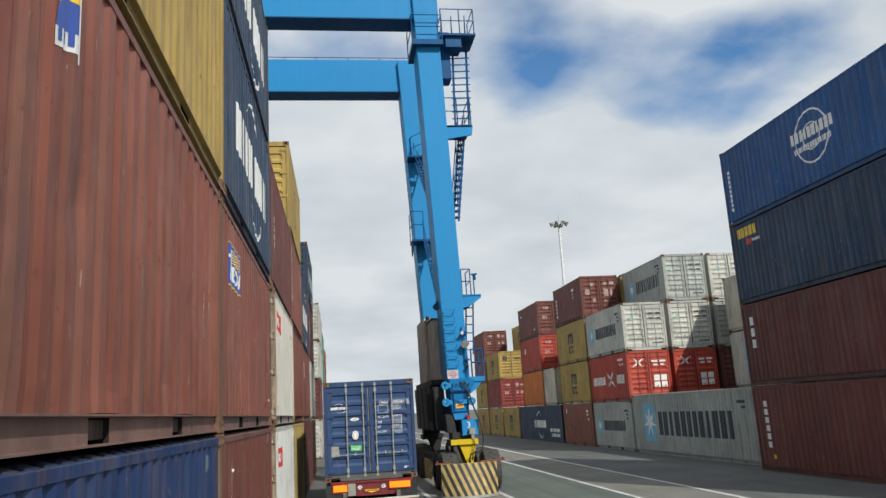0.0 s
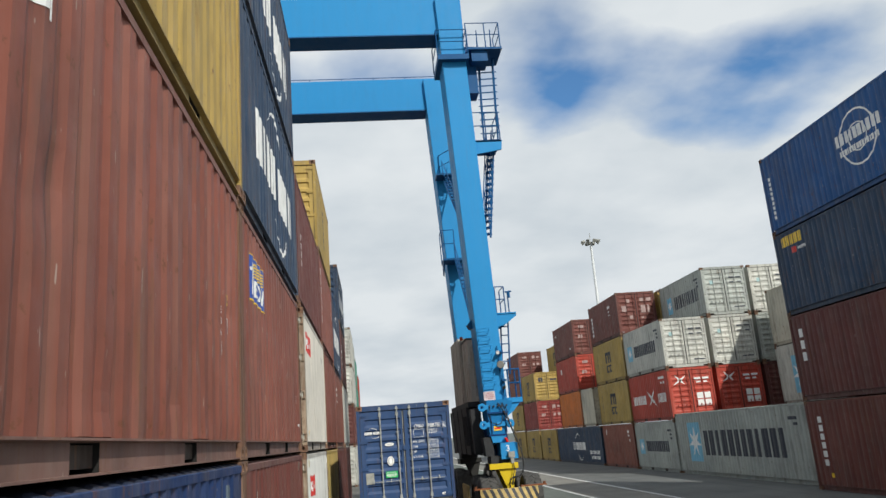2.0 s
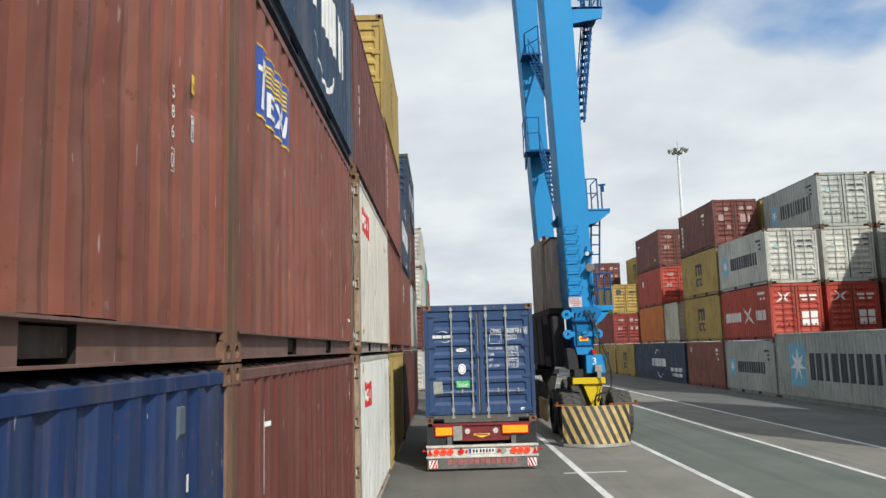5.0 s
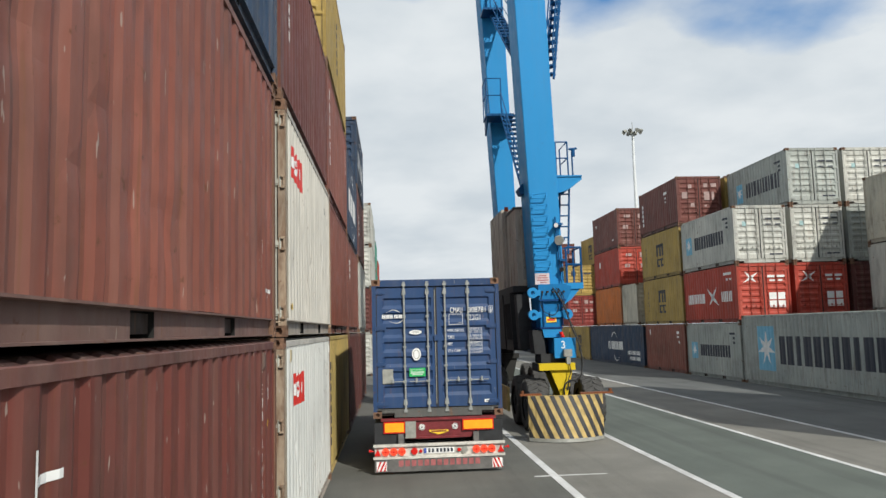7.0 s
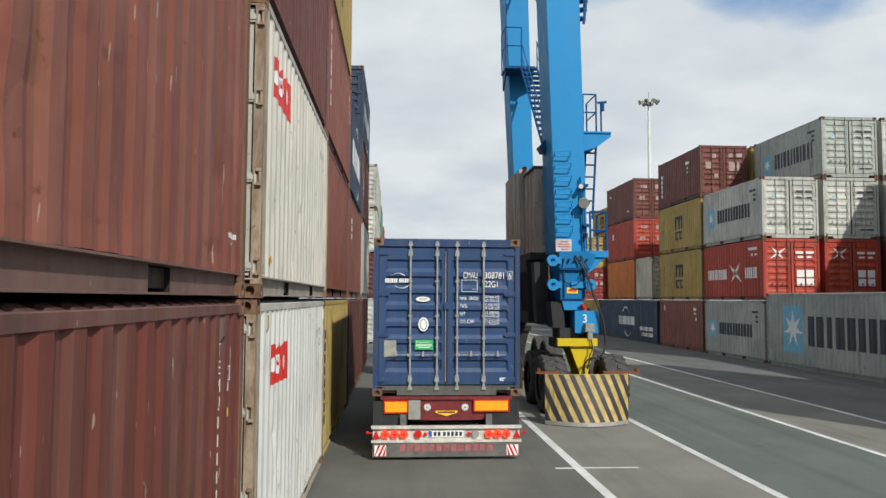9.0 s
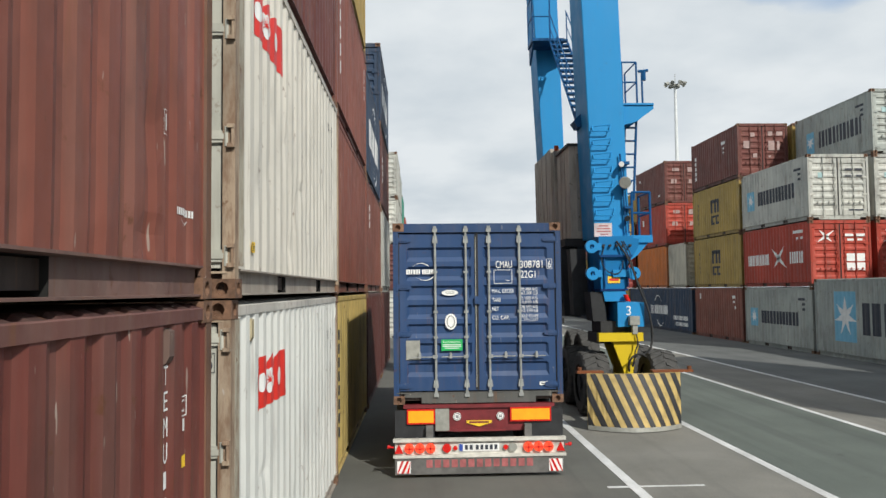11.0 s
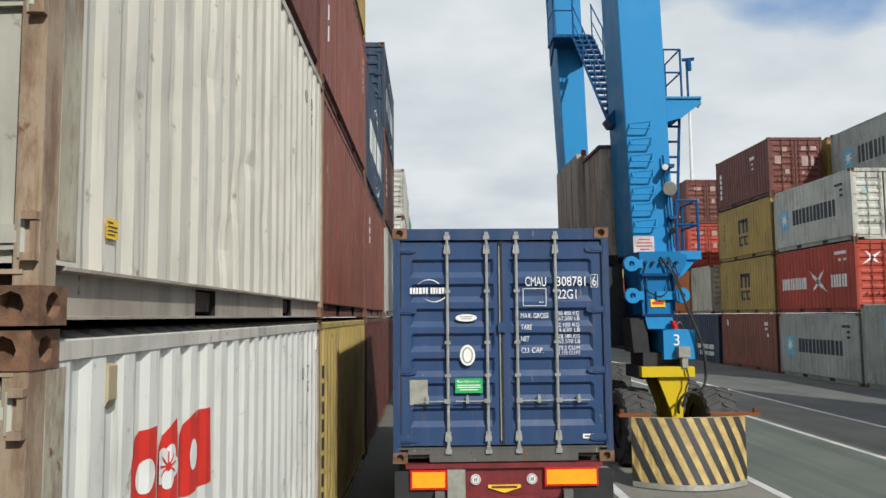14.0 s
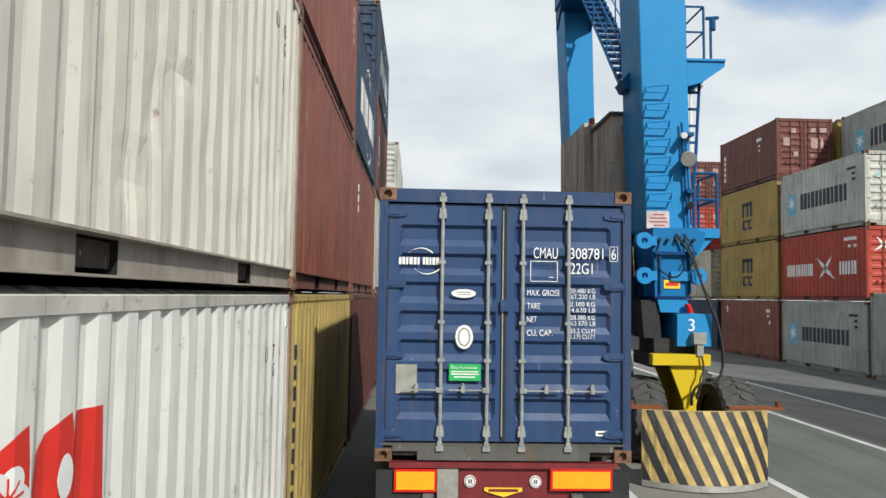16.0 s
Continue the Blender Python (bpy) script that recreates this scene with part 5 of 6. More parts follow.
def rails(name, pts, z0, h=1.0, r=0.021):
    """A top bar along the points, with a middle bar and a post at each point under it."""
    def bar(f):
        b = bmesh.new()
        for p, q in zip(pts, pts[1:]):
            rod(b, (*p, z0 + h * f), (*q, z0 + h * f), r * 0.85, 6)
        return b
    top = cpart(name, bar(1.0), CDARK)
    cpart("middle_bar", bar(0.52), CDARK, parent=top)
    for x, y in pts:
        b = bmesh.new()
        rod(b, (x, y, z0), (x, y, z0 + h), r, 6)
        cpart("rail_post", b, CDARK, parent=top)
    return top


def flight(p, q, side, width, n):
    """A steep stair from p down to q; side is the direction across it."""
    p, q, side = Vector(p), Vector(q), Vector(side)
    b = bmesh.new()
    rod(b, p, q, 0.035, 6)
    s = cpart("stair", b, CDARK, label="steep blue steel stair")
    b = bmesh.new()
    rod(b, p + side * width, q + side * width, 0.035, 6)
    cpart("stringer", b, CDARK, parent=s)
    up = Vector((0, 0, 0.85))
    for o in (Vector(), side * width):
        b = bmesh.new()
        rod(b, p + o + up, q + o + up, 0.02, 6)
        rod(b, p + o + up * 0.5, q + o + up * 0.5, 0.014, 6)
        for f in (0.02, 0.35, 0.68, 0.98):
            c0 = p.lerp(q, f) + o
            rod(b, c0, c0 + up, 0.017, 6)
        cpart("handrail", b, CDARK, parent=s)
    d = (q - p)
    d.z = 0
    d = d.normalized() * 0.11 if d.length > 0.01 else Vector((0, 0.05, 0))
    for k in range(n):
        c0 = p.lerp(q, (k + 0.5) / n)
        b = bmesh.new()
        vs = [b.verts.new(c0 + d * i + side * (width * j) + Vector((0, 0, h))) for h in (0.0, 0.045) for i, j in ((-1, 0), (1, 0), (1, 1), (-1, 1))]
        for fc in ((3, 2, 1, 0), (4, 5, 6, 7), (0, 1, 5, 4), (1, 2, 6, 5), (2, 3, 7, 6), (3, 0, 4, 7)):
            b.faces.new([vs[i] for i in fc])
        cpart("tread", b, CDARK, parent=s)
    return s


def ladder(x0, x1, y, z0, z1, lean=0.0, step=0.29):
    b = bmesh.new()
    rod(b, (x0, y, z0), (x0 + lean, y, z1), 0.028, 6)
    l = cpart("ladder", b, CDARK, label="narrow blue steel ladder")
    b = bmesh.new()
    rod(b, (x1, y, z0), (x1 + lean, y, z1), 0.028, 6)
    cpart("ladder_rail", b, CDARK, parent=l)
    n = int((z1 - z0) / step)
    for k in range(n):
        z = z0 + (k + 0.5) * (z1 - z0) / n
        o = lean * (z - z0) / (z1 - z0)
        b = bmesh.new()
        box(b, x0 + o, y - 0.04, z - 0.015, x1 + o, y + 0.04, z + 0.015)
        cpart("rung", b, CDARK, parent=l)
    return l


TOPZ, BOTZ = 17.3, 18.85
for y, dx in ((26.45, 0.0), (33.15, 0.03)):
    cpart("leg", tapered(3.93 + 7 * dx, 4.70 + dx, y, y + 1.15, 3.72, 3.56 + dx, 4.47 + dx, 18.7), label="tall blue box-section crane leg")
    cpart("leg", tapered(-19.5, -18.8, y, y + 1.15, 1.7, -19.3, -18.5, 18.7), label="tall blue box-section crane leg")
for y0, y1 in ((26.60, 27.55), (33.35, 34.30)):
    cbox("girder", -20.0, y0, TOPZ, 4.55, y1, BOTZ, label="long blue box girder")
    b = bmesh.new()
    box(b, -20.0, y0 - 0.02, TOPZ - 0.05, 4.55, y1 + 0.02, TOPZ - 0.003)
    cpart("girder_flange", b, CDARK)
for y in (28.3, 34.9):
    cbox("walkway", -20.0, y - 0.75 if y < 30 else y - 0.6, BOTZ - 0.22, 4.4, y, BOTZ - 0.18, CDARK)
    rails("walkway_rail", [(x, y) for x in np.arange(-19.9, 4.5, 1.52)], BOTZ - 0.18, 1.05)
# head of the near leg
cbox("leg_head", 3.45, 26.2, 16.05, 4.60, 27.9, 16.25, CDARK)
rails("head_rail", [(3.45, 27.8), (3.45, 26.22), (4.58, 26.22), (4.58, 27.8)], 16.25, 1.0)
cbox("head_bracket", 4.50, 26.9, 15.0, 4.95, 27.6, 16.9, CDARK)
cbox("head_motor", 4.75, 26.5, 16.1, 5.35, 27.3, 16.6, CDARK)
# far leg platforms and the stair to the near leg
cbox("platform", 3.66, 32.25, 9.90, 4.62, 33.14, 9.98, CDARK)
for x in (3.70, 4.55):
    b = bmesh.new()
    prism(b, ((33.13, 9.40), (33.13, 9.90), (32.35, 9.90)), 0, x, x + 0.05)
    cpart("platform_bracket", b, CDARK)
rails("platform_rail", [(3.68, 33.1), (3.68, 32.27), (4.20, 32.27)], 9.98, 1.25)
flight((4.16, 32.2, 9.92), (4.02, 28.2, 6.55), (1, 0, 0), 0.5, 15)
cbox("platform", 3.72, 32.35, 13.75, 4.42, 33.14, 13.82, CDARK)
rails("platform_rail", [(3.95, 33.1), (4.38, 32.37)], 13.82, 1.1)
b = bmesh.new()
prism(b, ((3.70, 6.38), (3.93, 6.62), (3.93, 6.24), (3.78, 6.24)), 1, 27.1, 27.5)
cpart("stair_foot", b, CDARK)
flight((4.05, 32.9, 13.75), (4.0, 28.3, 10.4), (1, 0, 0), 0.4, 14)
# right-hand platforms, ladders and cage
b = bmesh.new()
prism(b, ((4.62, 6.15), (4.62, 6.60), (5.34, 6.60), (5.34, 6.52), (4.95, 6.24)), 1, 26.55, 26.62)
br = cpart("platform_bracket", b, CB)
b = bmesh.new()
prism(b, ((4.62, 6.15), (4.62, 6.60), (5.34, 6.60), (5.34, 6.52), (4.95, 6.24)), 1, 27.5, 27.57)
cpart("platform_bracket", b, CB)
cbox("platform", 4.62, 26.52, 6.60, 5.34, 27.6, 6.64, CB)
rails("platform_rail", [(4.68, 26.6), (5.00, 26.6), (5.00, 27.5)], 6.64, 0.92)
b = bmesh.new()
rod(b, (5.12, 26.6, 6.64), (5.12, 26.6, 7.36), 0.022, 6)
rod(b, (5.04, 26.6, 7.36), (5.26, 26.6, 7.38), 0.03, 6)
rod(b, (5.16, 26.6, 7.16), (5.16, 26.6, 7.36), 0.05, 8)
cpart("mast_lamp", b, CDARK)
ladder(4.78, 5.04, 27.25, 4.6, 6.7, 0.14, 0.27)
flight((5.20, 27.7, 12.9), (4.62, 27.0, 9.4), (0.30, -0.25, 0), 0.6, 14)
b = bmesh.new()
prism(b, ((4.50, 12.45), (4.50, 12.98), (5.55, 12.98), (5.50, 12.62)), 1, 26.6, 26.68)
cpart("platform_bracket", b, CB)
cbox("platform", 4.50, 26.6, 12.92, 5.52, 28.0, 13.0, CDARK)
rails("platform_rail", [(4.55, 26.65), (5.0, 26.65), (5.5, 26.65), (5.5, 27.9)], 13.0, 1.1)
flight((5.15, 27.2, 16.9), (5.00, 27.2, 13.05), (1, -0.1, 0), 0.52, 14)
rails("platform_rail", [(4.6, 26.4), (5.3, 26.4), (5.85, 26.4), (5.85, 27.6)], 16.6, 1.0)
cbox("platform", 4.60, 26.38, 16.52, 5.9, 27.7, 16.6, CDARK)
cbox("cage_floor", 4.72, 26.75, 3.62, 5.28, 27.7, 3.78, CB)
b = bmesh.new()
prism(b, ((4.6, 3.1), (4.72, 3.72), (5.2, 3.62), (4.95, 3.35)), 1, 26.8, 26.9)
cpart("cage_bracket", b, CB)
rails("cage_rail", [(4.86, 26.8), (5.26, 26.8), (5.26, 27.65)], 3.78, 0.95, r=0.028)
# climbing rungs on the near leg's face
for k in range(7):
    z = 4.28 + 0.302 * k
    s = 0.03 * (z - 3.72) / 1.35
    b = bmesh.new()
    y = 26.45
    pts = [(3.99 - s * 0.7, y, z + 0.02), (3.97 - s * 0.7, y - 0.12, z - 0.10), (4.33 - s * 0.7, y - 0.12, z - 0.10), (4.39 - s * 0.7, y, z + 0.06)]
    for p, q in zip(pts, pts[1:]):
        rod(b, p, q, 0.014, 6)
    rod(b, pts[0], pts[3], 0.010, 6)
    cpart("rung", b, CB)
# machinery between the legs
GREYP = (0.46, 0.42, 0.36)
M_SHED = material("stained_grey_steel", paint(1.4, 0.7, (0.06, 0.045, 0.035)))
cbox("power_house", 3.70, 27.75, 3.78, 4.5, 29.2, 5.93, GREYP, M_SHED, "stained grey steel machinery housing")
cbox("house_roof", 3.66, 27.70, 5.93, 4.54, 29.25, 5.99, (0.07, 0.07, 0.07), M_SHED)
cbox("power_house", 3.62, 29.65, 3.78, 4.5, 32.2, 6.22, GREYP, M_SHED, "stained grey steel machinery housing")
cbox("house_post", 3.66, 29.34, 3.78, 3.90, 29.62, 6.12, (0.36, 0.34, 0.30), M_SHED)
b = bmesh.new(); rod(b, (3.74, 29.45, 6.12), (3.74, 29.45, 6.26), 0.06, 10)
cpart("warning_lamp", b, (0.35, 0.06, 0.02))
for y in (28.25, 28.75):
    cbox("house_rib", 3.685, y, 3.80, 3.6995, y + 0.04, 5.9, GREYP, M_SHED)
for y in (30.3, 30.95, 31.6):
    cbox("house_rib", 3.605, y, 3.80, 3.6195, y + 0.04, 6.2, GREYP, M_SHED)
cbox("house_door", 3.86, 27.735, 3.95, 4.4, 27.7495, 5.75, (0.34, 0.34, 0.32), M_SHED)
cbox("house_floor", 3.52, 27.6, 3.60, 4.5, 33.0, 3.775, (0.03, 0.032, 0.035), M_STEEL)
for y in (27.8, 29.2, 30.6, 32.0):
    cbox("machine_block", 3.46, y, 2.0, 3.84, y + 1.15, 3.59, (0.02, 0.03, 0.05), M_STEEL)
for k in range(6):
    b = bmesh.new()
    rod(b, (3.45, 27.9 + 0.15 * k, 2.3), (3.45, 27.9 + 0.15 * k, 3.3), 0.03, 6)
    cpart("cooling_pipe", b, mat=M_STEEL)
# crane blue darkened here to hold the shade low between the legs
cbox("sill_beam", 3.85, 26.75, 1.95, 4.62, 34.3, 2.95, (0.008, 0.03, 0.08), label="blue sill beam between the legs, shade in its colour")
for y in (26.75,):
    cbox("hose_panel", 3.50, 26.95, 2.05, 3.84, 27.35, 3.5, (0.015, 0.02, 0.03), M_STEEL)
# pivot block below the near leg
# block, gusset, rims and stiffeners: darker blues stand in for shade under the leg
b = bmesh.new()
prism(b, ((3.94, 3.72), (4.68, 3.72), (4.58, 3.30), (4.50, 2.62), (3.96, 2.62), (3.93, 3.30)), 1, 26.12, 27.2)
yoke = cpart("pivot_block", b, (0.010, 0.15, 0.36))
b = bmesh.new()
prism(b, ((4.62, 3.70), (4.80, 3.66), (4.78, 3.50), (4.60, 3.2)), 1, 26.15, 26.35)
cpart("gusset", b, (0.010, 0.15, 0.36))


def lug(x, z, y=26.02, r=0.135):
    b = bmesh.new()
    n = 16
    for (ya, yb) in ((y, y + 0.12),):
        o = [[b.verts.new((x + q * math.cos(k * math.tau / n), yy, z + q * math.sin(k * math.tau / n))) for k in range(n)] for yy in (ya, yb) for q in (r * 0.36, r)]
        for k in range(n):
            j = (k + 1) % n
            b.faces.new((o[0][k], o[0][j], o[1][j], o[1][k]))
            b.faces.new((o[1][k], o[1][j], o[3][j], o[3][k]))
            b.faces.new((o[2][k], o[3][k], o[3][j], o[2][j]))
            b.faces.new((o[0][k], o[2][k], o[2][j], o[0][j]))
    cpart("lug", b, CB)


for x, z in ((3.77, 3.50), (3.77, 2.94), (4.64, 2.94)):
    lug(x, z)
    cbox("lug_arm", min(x, 4.2), 26.06, z - 0.075, max(x, 4.2) if x > 4.2 else 3.98, 26.13, z + 0.075)
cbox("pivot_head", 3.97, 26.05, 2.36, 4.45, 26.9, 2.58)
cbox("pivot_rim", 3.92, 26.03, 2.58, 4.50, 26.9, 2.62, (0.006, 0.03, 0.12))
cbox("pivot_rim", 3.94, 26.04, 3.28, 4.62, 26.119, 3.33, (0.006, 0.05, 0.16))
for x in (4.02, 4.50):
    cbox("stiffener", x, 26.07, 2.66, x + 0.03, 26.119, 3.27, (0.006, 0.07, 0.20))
for k in range(5):
    b = bmesh.new(); rod(b, (4.02 + 0.14 * k, 26.04, 3.52), (4.02 + 0.14 * k, 26.119, 3.52), 0.028, 8)
    cpart("hose_fitting", b, mat=M_STEEL)
cbox("lamp_block", 4.17, 25.85, 1.84, 4.72, 26.7, 2.34, label="blue block with a painted white figure")
# blue side block coloured near-black for the shadow beside the pivot
cbox("side_block", 3.72, 26.1, 1.95, 4.0, 26.7, 2.55, (0.01, 0.012, 0.02), M_STEEL)
me = text_mesh("3", 0.27)
me.materials.clear(); me.materials.append(M_WHITE)
ob = part("figure", me, M_WHITE, CRANE, m=Matrix.Translation((4.33, 25.845, 2.08)) @ Matrix.Rotation(math.pi / 2, 4, "X"))
ob.matrix_parent_inverse = CINV
b = bmesh.new(); rod(b, (4.42, 25.95, 2.36), (4.42, 25.95, 2.50), 0.050, 12)
cpart("signal_lamp", b, mat=M_LENSRED, label="red signal lamp")
cbox("tag", 4.10, 26.105, 2.74, 4.36, 26.118, 2.88, mat=M_YELMARK, label="yellow tag with red characters")
cbox("tag_marking", 4.13, 26.100, 2.785, 4.33, 26.104, 2.835, mat=M_REDMARK)
cbox("warning_sign", 3.92, 26.40, 3.73, 4.30, 26.42, 4.02, mat=M_SIGN, label="white sign with faded red lines")
b = bmesh.new()
for k, (u, w) in enumerate(((0.10, 0.20), (0.06, 0.28), (0.05, 0.30), (0.12, 0.18))):
    box(b, 3.92 + u, 26.396, 3.95 - 0.06 * k, 3.92 + u + w, 26.399, 3.975 - 0.06 * k)
cpart("sign_marking", b, mat=M_FADED)
cbox("switch_box", 4.38, 25.70, 1.88, 4.58, 25.84, 2.06, mat=M_GREYPLATE, label="pale grey switch box")
cbox("switch_box", 4.44, 25.72, 1.70, 4.54, 25.84, 1.87, mat=M_GREYPLATE)
cbox("cable_tray", 4.02, 26.15, 3.60, 4.66, 26.42, 3.70, (0.2, 0.2, 0.2), M_GREYPLATE)
# floodlight and camera on the leg's edge
b = bmesh.new()
rod(b, (4.60, 26.40, 4.92), (4.56, 26.20, 4.86), 0.06, 14, 0.13)
rod(b, (4.56, 26.20, 4.86), (4.555, 26.17, 4.85), 0.13, 14, 0.12)
cpart("floodlight", b, mat=M_GREYPLATE, label="round grey floodlight", smooth=False)
b = bmesh.new()
rod(b, (4.56, 26.45, 5.30), (4.50, 26.20, 5.25), 0.055, 10)
cpart("camera_housing", b, mat=M_WHITE, label="white camera housing")
for z, x in ((5.3, 4.58), (4.9, 4.62), (4.35, 4.60)):
    cbox("lamp_bracket", x - 0.03, 26.3, z - 0.03, x + 0.12, 26.5, z + 0.03, CDARK)
b = bmesh.new(); rod(b, (4.66, 26.40, 4.15), (4.60, 26.26, 4.10), 0.035, 12, 0.06)
cpart("horn", b, mat=M_STEEL)
b = bmesh.new(); rod(b, (4.60, 26.38, 3.8), (4.52, 26.38, 5.5), 0.02, 6)
rod(b, (4.66, 26.38, 3.8), (4.58, 26.38, 5.2), 0.014, 6)
cpart("conduit", b, CDARK)


def cable(pts, r=0.018, mat=None):
    cu = bpy.data.curves.new("cable", "CURVE")
    cu.dimensions = "3D"
    sp = cu.splines.new("BEZIER")
    sp.bezier_points.add(len(pts) - 1)
    for q, p in zip(sp.bezier_points, pts):
        q.co = (p[0] - lean(p[2]), p[1], p[2])
        q.handle_left_type = q.handle_right_type = "AUTO"
    cu.bevel_depth, cu.bevel_resolution, cu.resolution_u = r, 2, 8
    tmp = bpy.data.objects.new("cable", cu)
    scene.collection.objects.link(tmp)
    bpy.context.view_layer.update()
    me = bpy.data.meshes.new_from_object(tmp.evaluated_get(bpy.context.evaluated_depsgraph_get()))
    bpy.data.objects.remove(tmp)
    me.materials.clear()
    me.materials.append(mat or M_RUBBER)
    for p in me.polygons:
        p.use_smooth = True
    ob = part("cable", me, M_RUBBER, CRANE)
    ob.matrix_parent_inverse = CINV
    return ob


cable([(4.30, 26.08, 3.62), (4.50, 25.98, 3.25), (4.66, 25.80, 2.65), (4.80, 25.70, 2.0), (4.76, 25.60, 1.45), (4.66, 25.60, 1.32), (4.48, 25.62, 1.28), (4.40, 25.66, 1.05)], 0.020)
cable([(4.40, 26.08, 3.62), (4.56, 25.98, 3.2), (4.66, 25.90, 2.8), (4.76, 25.80, 2.5), (4.80, 25.70, 1.9), (4.78, 25.62, 1.4)], 0.010)
cable([(4.05, 26.10, 3.55), (3.98, 26.06, 3.15), (4.1, 26.06, 2.98), (4.32, 26.04, 2.95), (4.42, 26.04, 3.2)], 0.010)
cable([(4.45, 26.10, 3.62), (4.58, 26.05, 3.3), (4.50, 26.05, 3.05)], 0.010)
cable([(4.50, 25.70, 1.70), (4.52, 25.68, 1.5), (4.46, 25.66, 1.35), (4.44, 25.66, 1.1)], 0.014)
cable([(4.34, 25.70, 0.95), (4.33, 25.62, 1.15), (4.42, 25.60, 1.27), (4.56, 25.6, 1.3), (4.66, 25.6, 1.25)], 0.022)
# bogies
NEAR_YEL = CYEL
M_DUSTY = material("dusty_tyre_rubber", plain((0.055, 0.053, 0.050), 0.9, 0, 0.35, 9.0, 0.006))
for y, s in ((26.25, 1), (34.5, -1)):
    # far bogie: its yellow is swapped for near-black, shade put into the colour
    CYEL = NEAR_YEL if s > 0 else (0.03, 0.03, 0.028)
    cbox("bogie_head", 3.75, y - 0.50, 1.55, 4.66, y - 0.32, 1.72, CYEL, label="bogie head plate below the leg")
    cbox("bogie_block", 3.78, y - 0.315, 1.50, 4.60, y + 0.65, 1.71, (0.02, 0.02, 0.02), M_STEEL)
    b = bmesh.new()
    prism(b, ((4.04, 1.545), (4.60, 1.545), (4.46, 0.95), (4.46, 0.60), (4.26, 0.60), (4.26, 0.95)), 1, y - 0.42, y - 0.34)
    cpart("bogie_fork", b, CYEL, label="tapered yellow bogie fork, far one darkened for shade")
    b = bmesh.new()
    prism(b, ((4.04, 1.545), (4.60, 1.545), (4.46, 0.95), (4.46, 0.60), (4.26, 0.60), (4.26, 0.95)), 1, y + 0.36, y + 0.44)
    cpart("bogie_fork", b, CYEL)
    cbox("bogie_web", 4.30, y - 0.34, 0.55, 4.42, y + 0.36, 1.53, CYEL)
    cbox("slew_ring", 3.85, y - 0.25, 1.72, 4.55, y + 0.55, 1.95, (0.02, 0.02, 0.02), M_STEEL)
    for x in (3.70, 5.10):
        for d in (0.0, 1.55):
            wheel(CRANE, CINV, x, y + s * d, 0.67, 0.66, 0.55, M_STEEL, lugs=True, rubber=M_DUSTY)
    b = bmesh.new(); rod(b, (3.6, y, 0.67), (5.2, y, 0.67), 0.09, 10)
    cpart("axle", b, mat=M_STEEL)
    cbox("bogie_frame", 4.05, y - 0.5, 0.45, 4.6, y + s * 1.9, 0.75, (0.02, 0.02, 0.02), M_STEEL)
for x in (3.05, 4.48):
    cbox("lamp_shelf", x, 24.62, 1.04, x + (0.5 if x < 4 else 0.78), 24.78, 1.08, (0.20, 0.07, 0.03))
    u = x + (0.06 if x < 4 else 0.73)
    b = bmesh.new(); rod(b, (u, 24.70, 1.08), (u, 24.70, 1.15), 0.042, 8)
    cpart("corner_lamp", b, (0.15, 0.06, 0.03))
for x in (3.55, 4.62):
    cbox("barrier_arm", x, 24.56, 0.50, x + 0.10, 25.85, 0.62, (0.02, 0.02, 0.02), M_STEEL)

# bowed hazard barrier in front of the wheels
M_HAZ = material("worn_hazard_yellow", plain((0.46, 0.33, 0.12), 0.7, 0.0, 0.35, 4.0, 0.004))
M_HAZB = material("worn_hazard_black", plain((0.030, 0.030, 0.032), 0.6, 0.0, 0.35, 6.0, 0.003))


def bow(x, z, lift=0.0):
    """The plate's foot bows out further than its top."""
    u = (x - 4.09) / 0.88
    return 24.52 - (0.40 - 0.26 * z) * (1 - u * u) - lift


def barrier_sheet(pieces, lift, thick):
    """Pieces are outlines of (x, z) bent onto the bowed plate."""
    b = bmesh.new()
    for p in pieces:
        b.faces.new([b.verts.new((x, 0, z)) for x, z in p])
    bmesh.ops.triangulate(b, faces=b.faces)
    for k in range(1, 20):
        bmesh.ops.bisect_plane(b, geom=b.verts[:] + b.edges[:] + b.faces[:], plane_co=(3.21 + 1.76 * k / 20, 0, 0), plane_no=(1, 0, 0))
    ext = bmesh.ops.extrude_face_region(b, geom=b.faces[:])
    for v in [g for g in ext["geom"] if isinstance(g, bmesh.types.BMVert)]:
        v.co.y = thick
    for v in b.verts:
        v.co.y += bow(v.co.x, v.co.z, lift)
    return b


bar = cpart("hazard_barrier", barrier_sheet([rect(3.21, 0.05, 4.97, 1.05)], 0.0, 0.03), mat=M_HAZ, label="bowed yellow steel barrier with black diagonal stripes")
bar_inv = Matrix()
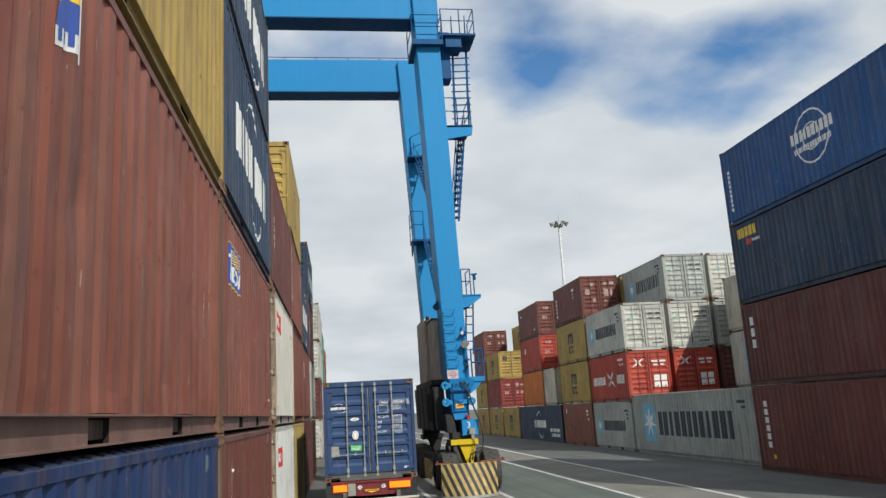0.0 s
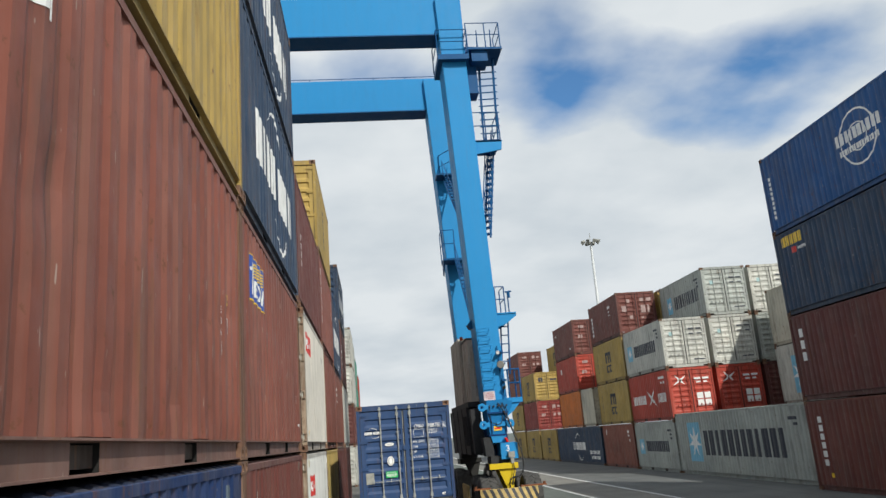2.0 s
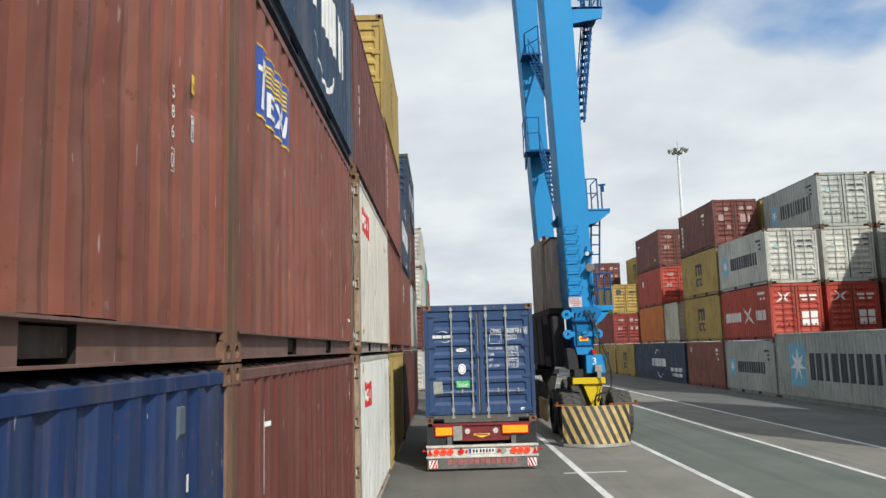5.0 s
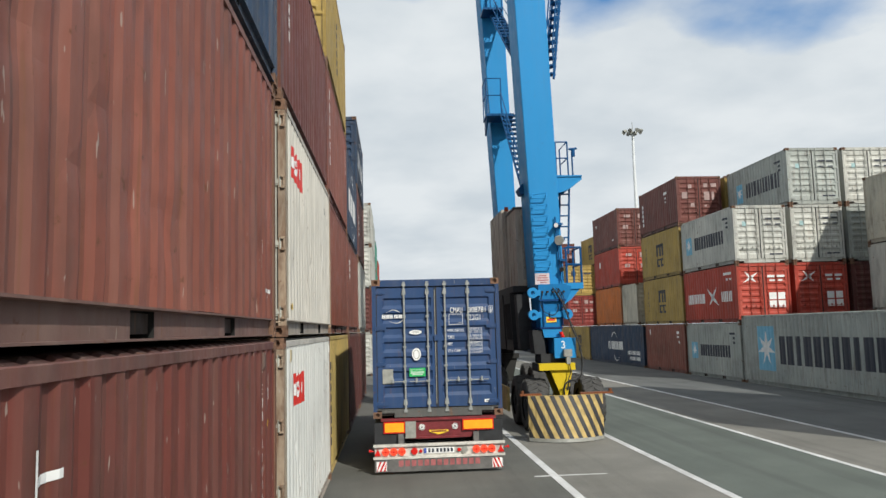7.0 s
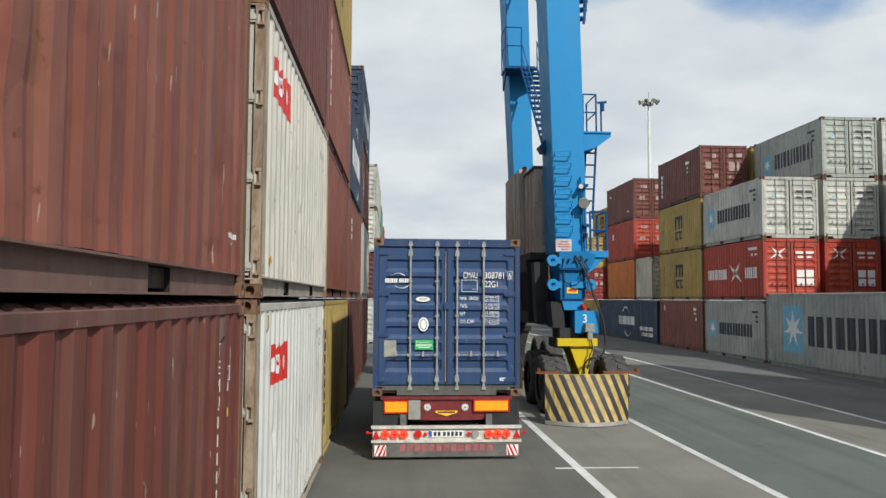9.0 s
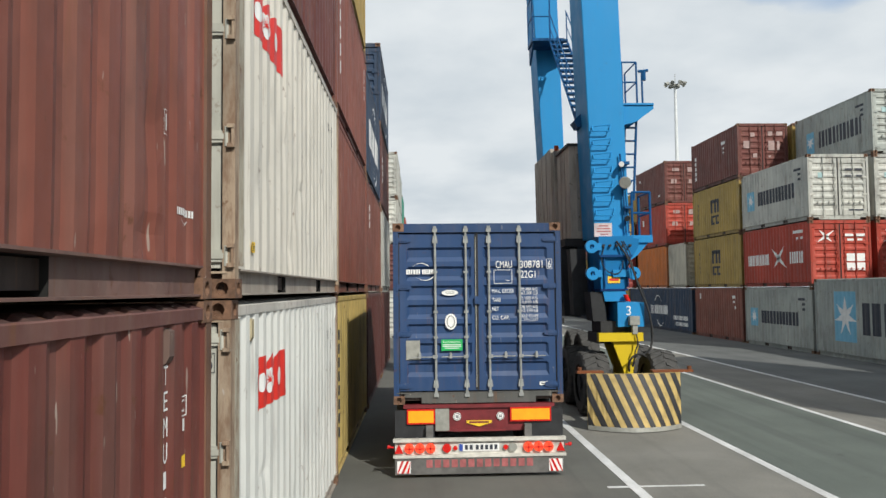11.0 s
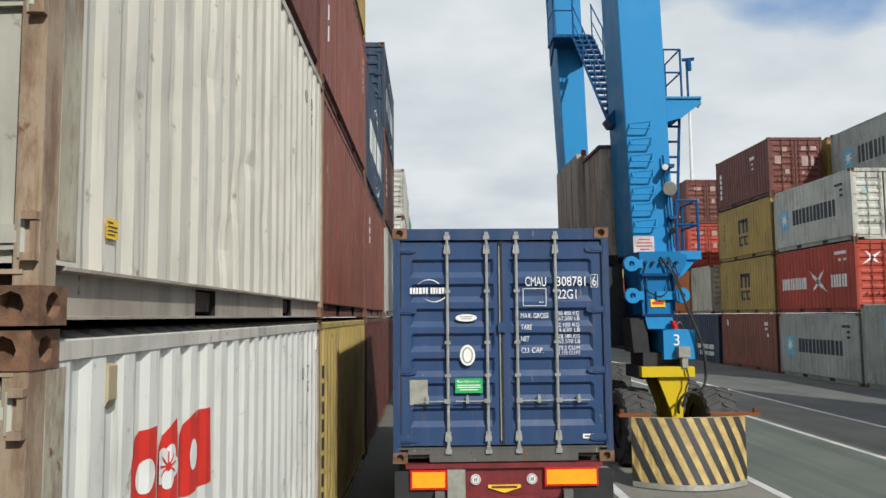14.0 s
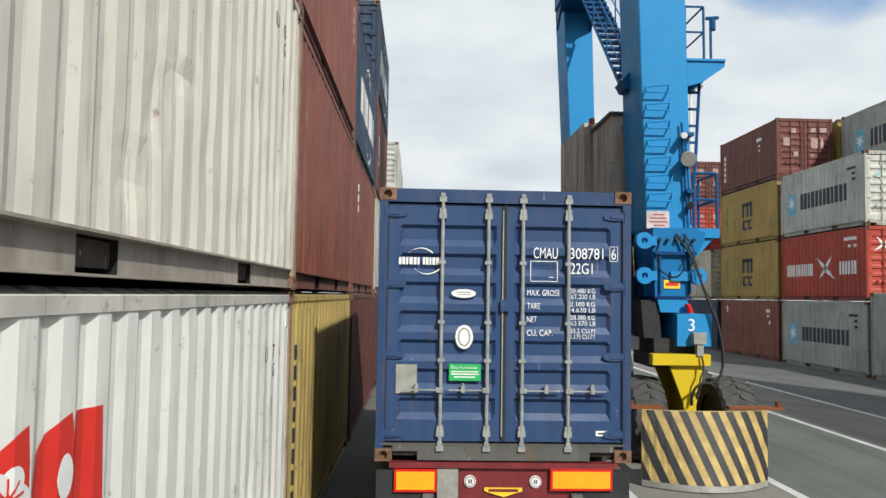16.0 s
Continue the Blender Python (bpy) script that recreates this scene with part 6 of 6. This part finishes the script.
for k in range(-5, 11):
    x = 3.26 + 0.214 * k
    q = [(x + 0.0, 1.045), (x + 0.106, 1.045), (x + 0.106 + 0.38, 0.10), (x + 0.38, 0.10)]
    # clip to the plate
    lo, hi = 3.212, 4.968
    def clip(poly, edge, keep):
        out = []
        for (p, r) in zip(poly, poly[1:] + poly[:1]):
            a, c0 = keep(p[0] - edge), keep(r[0] - edge)
            if a >= 0:
                out.append(p)
            if (a < 0) != (c0 < 0):
                f = (edge - p[0]) / (r[0] - p[0])
                out.append((edge, p[1] + f * (r[1] - p[1])))
        return out
    q = clip(q, lo, lambda d: d)
    if len(q) > 2:
        q = clip(q, hi, lambda d: -d)
    if len(q) > 2 and abs(max(p[0] for p in q) - min(p[0] for p in q)) > 0.02:
        part("stripe", barrier_sheet([q], 0.004, 0.002), M_HAZB, bar)
part("barrier_foot", barrier_sheet([rect(3.21, 0.02, 4.97, 0.10)], 0.006, 0.003), M_GREYPLATE, bar)
# the same barrier's side plate further back
cbox("side_barrier", 3.25, 27.9, 0.35, 3.32, 29.4, 1.0, mat=M_HAZ)

# ---- light mast ----
MAST = thing("light_mast", 31.5, 100.0, 0, "tall grey steel light mast with a crown of floodlights", "light mast")
b = bmesh.new(); rod(b, (0, 0, 0), (0, 0, 27.0), 0.32, 16, 0.15)
part("pole", b, material("pale_galvanised_steel", plain((0.62, 0.64, 0.64), 0.5, 0.0, 0.1, 2.0, 0)), MAST, "pale galvanised pole")
b = bmesh.new()
rod(b, (0, 0, 26.6), (0, 0, 26.85), 0.55, 16, 0.55)
part("ring", b, M_GREYPLATE, MAST)
for k in range(8):
    a = k * math.tau / 8 + 0.2
    d = Vector((math.cos(a), math.sin(a), 0))
    b = bmesh.new()
    p0 = d * 0.5 + Vector((0, 0, 26.8))
    q0 = p0 + d * 0.45 + Vector((0, 0, 0.30))
    rod(b, p0, q0, 0.05, 6)
    rod(b, q0 - d * 0.1, q0 + d * 0.30 - Vector((0, 0, 0.25)), 0.13, 10, 0.25)
    part("floodlight", b, M_GREYPLATE, MAST)
b = bmesh.new(); rod(b, (0, 0, 27.0), (0, 0, 28.2), 0.035, 6)
part("antenna", b, M_GREYPLATE, MAST)

# ---- small ground marks ----
strip("trim", 2.55, 2.83, 20.42, 20.50, 0.005, M_LINE, "short white painted tick on the asphalt", "road line")
strip("trim", 2.98, 3.85, 20.43, 20.49, 0.0065, M_LINE, "short white painted tick on the concrete", "road line")
strip("trim", 2.40, 2.82, 17.50, 17.60, 0.005, M_LINE, "short white painted tick on the asphalt", "road line")
b = bmesh.new()
box(b, -0.52, 16.70, 0.001, -0.34, 16.80, 0.005)
box(b, -0.42, 16.81, 0.001, -0.34, 17.50, 0.005)
box(b, -0.26, 17.40, 0.001, -0.02, 17.50, 0.005)
box(b, -0.26, 17.05, 0.001, -0.19, 17.39, 0.005)
box(b, -0.18, 16.70, 0.001, 0.05, 16.80, 0.005)
solid("trim", b, M_LINE, "worn white painted bay marking on the asphalt", "road line", kind="structure")
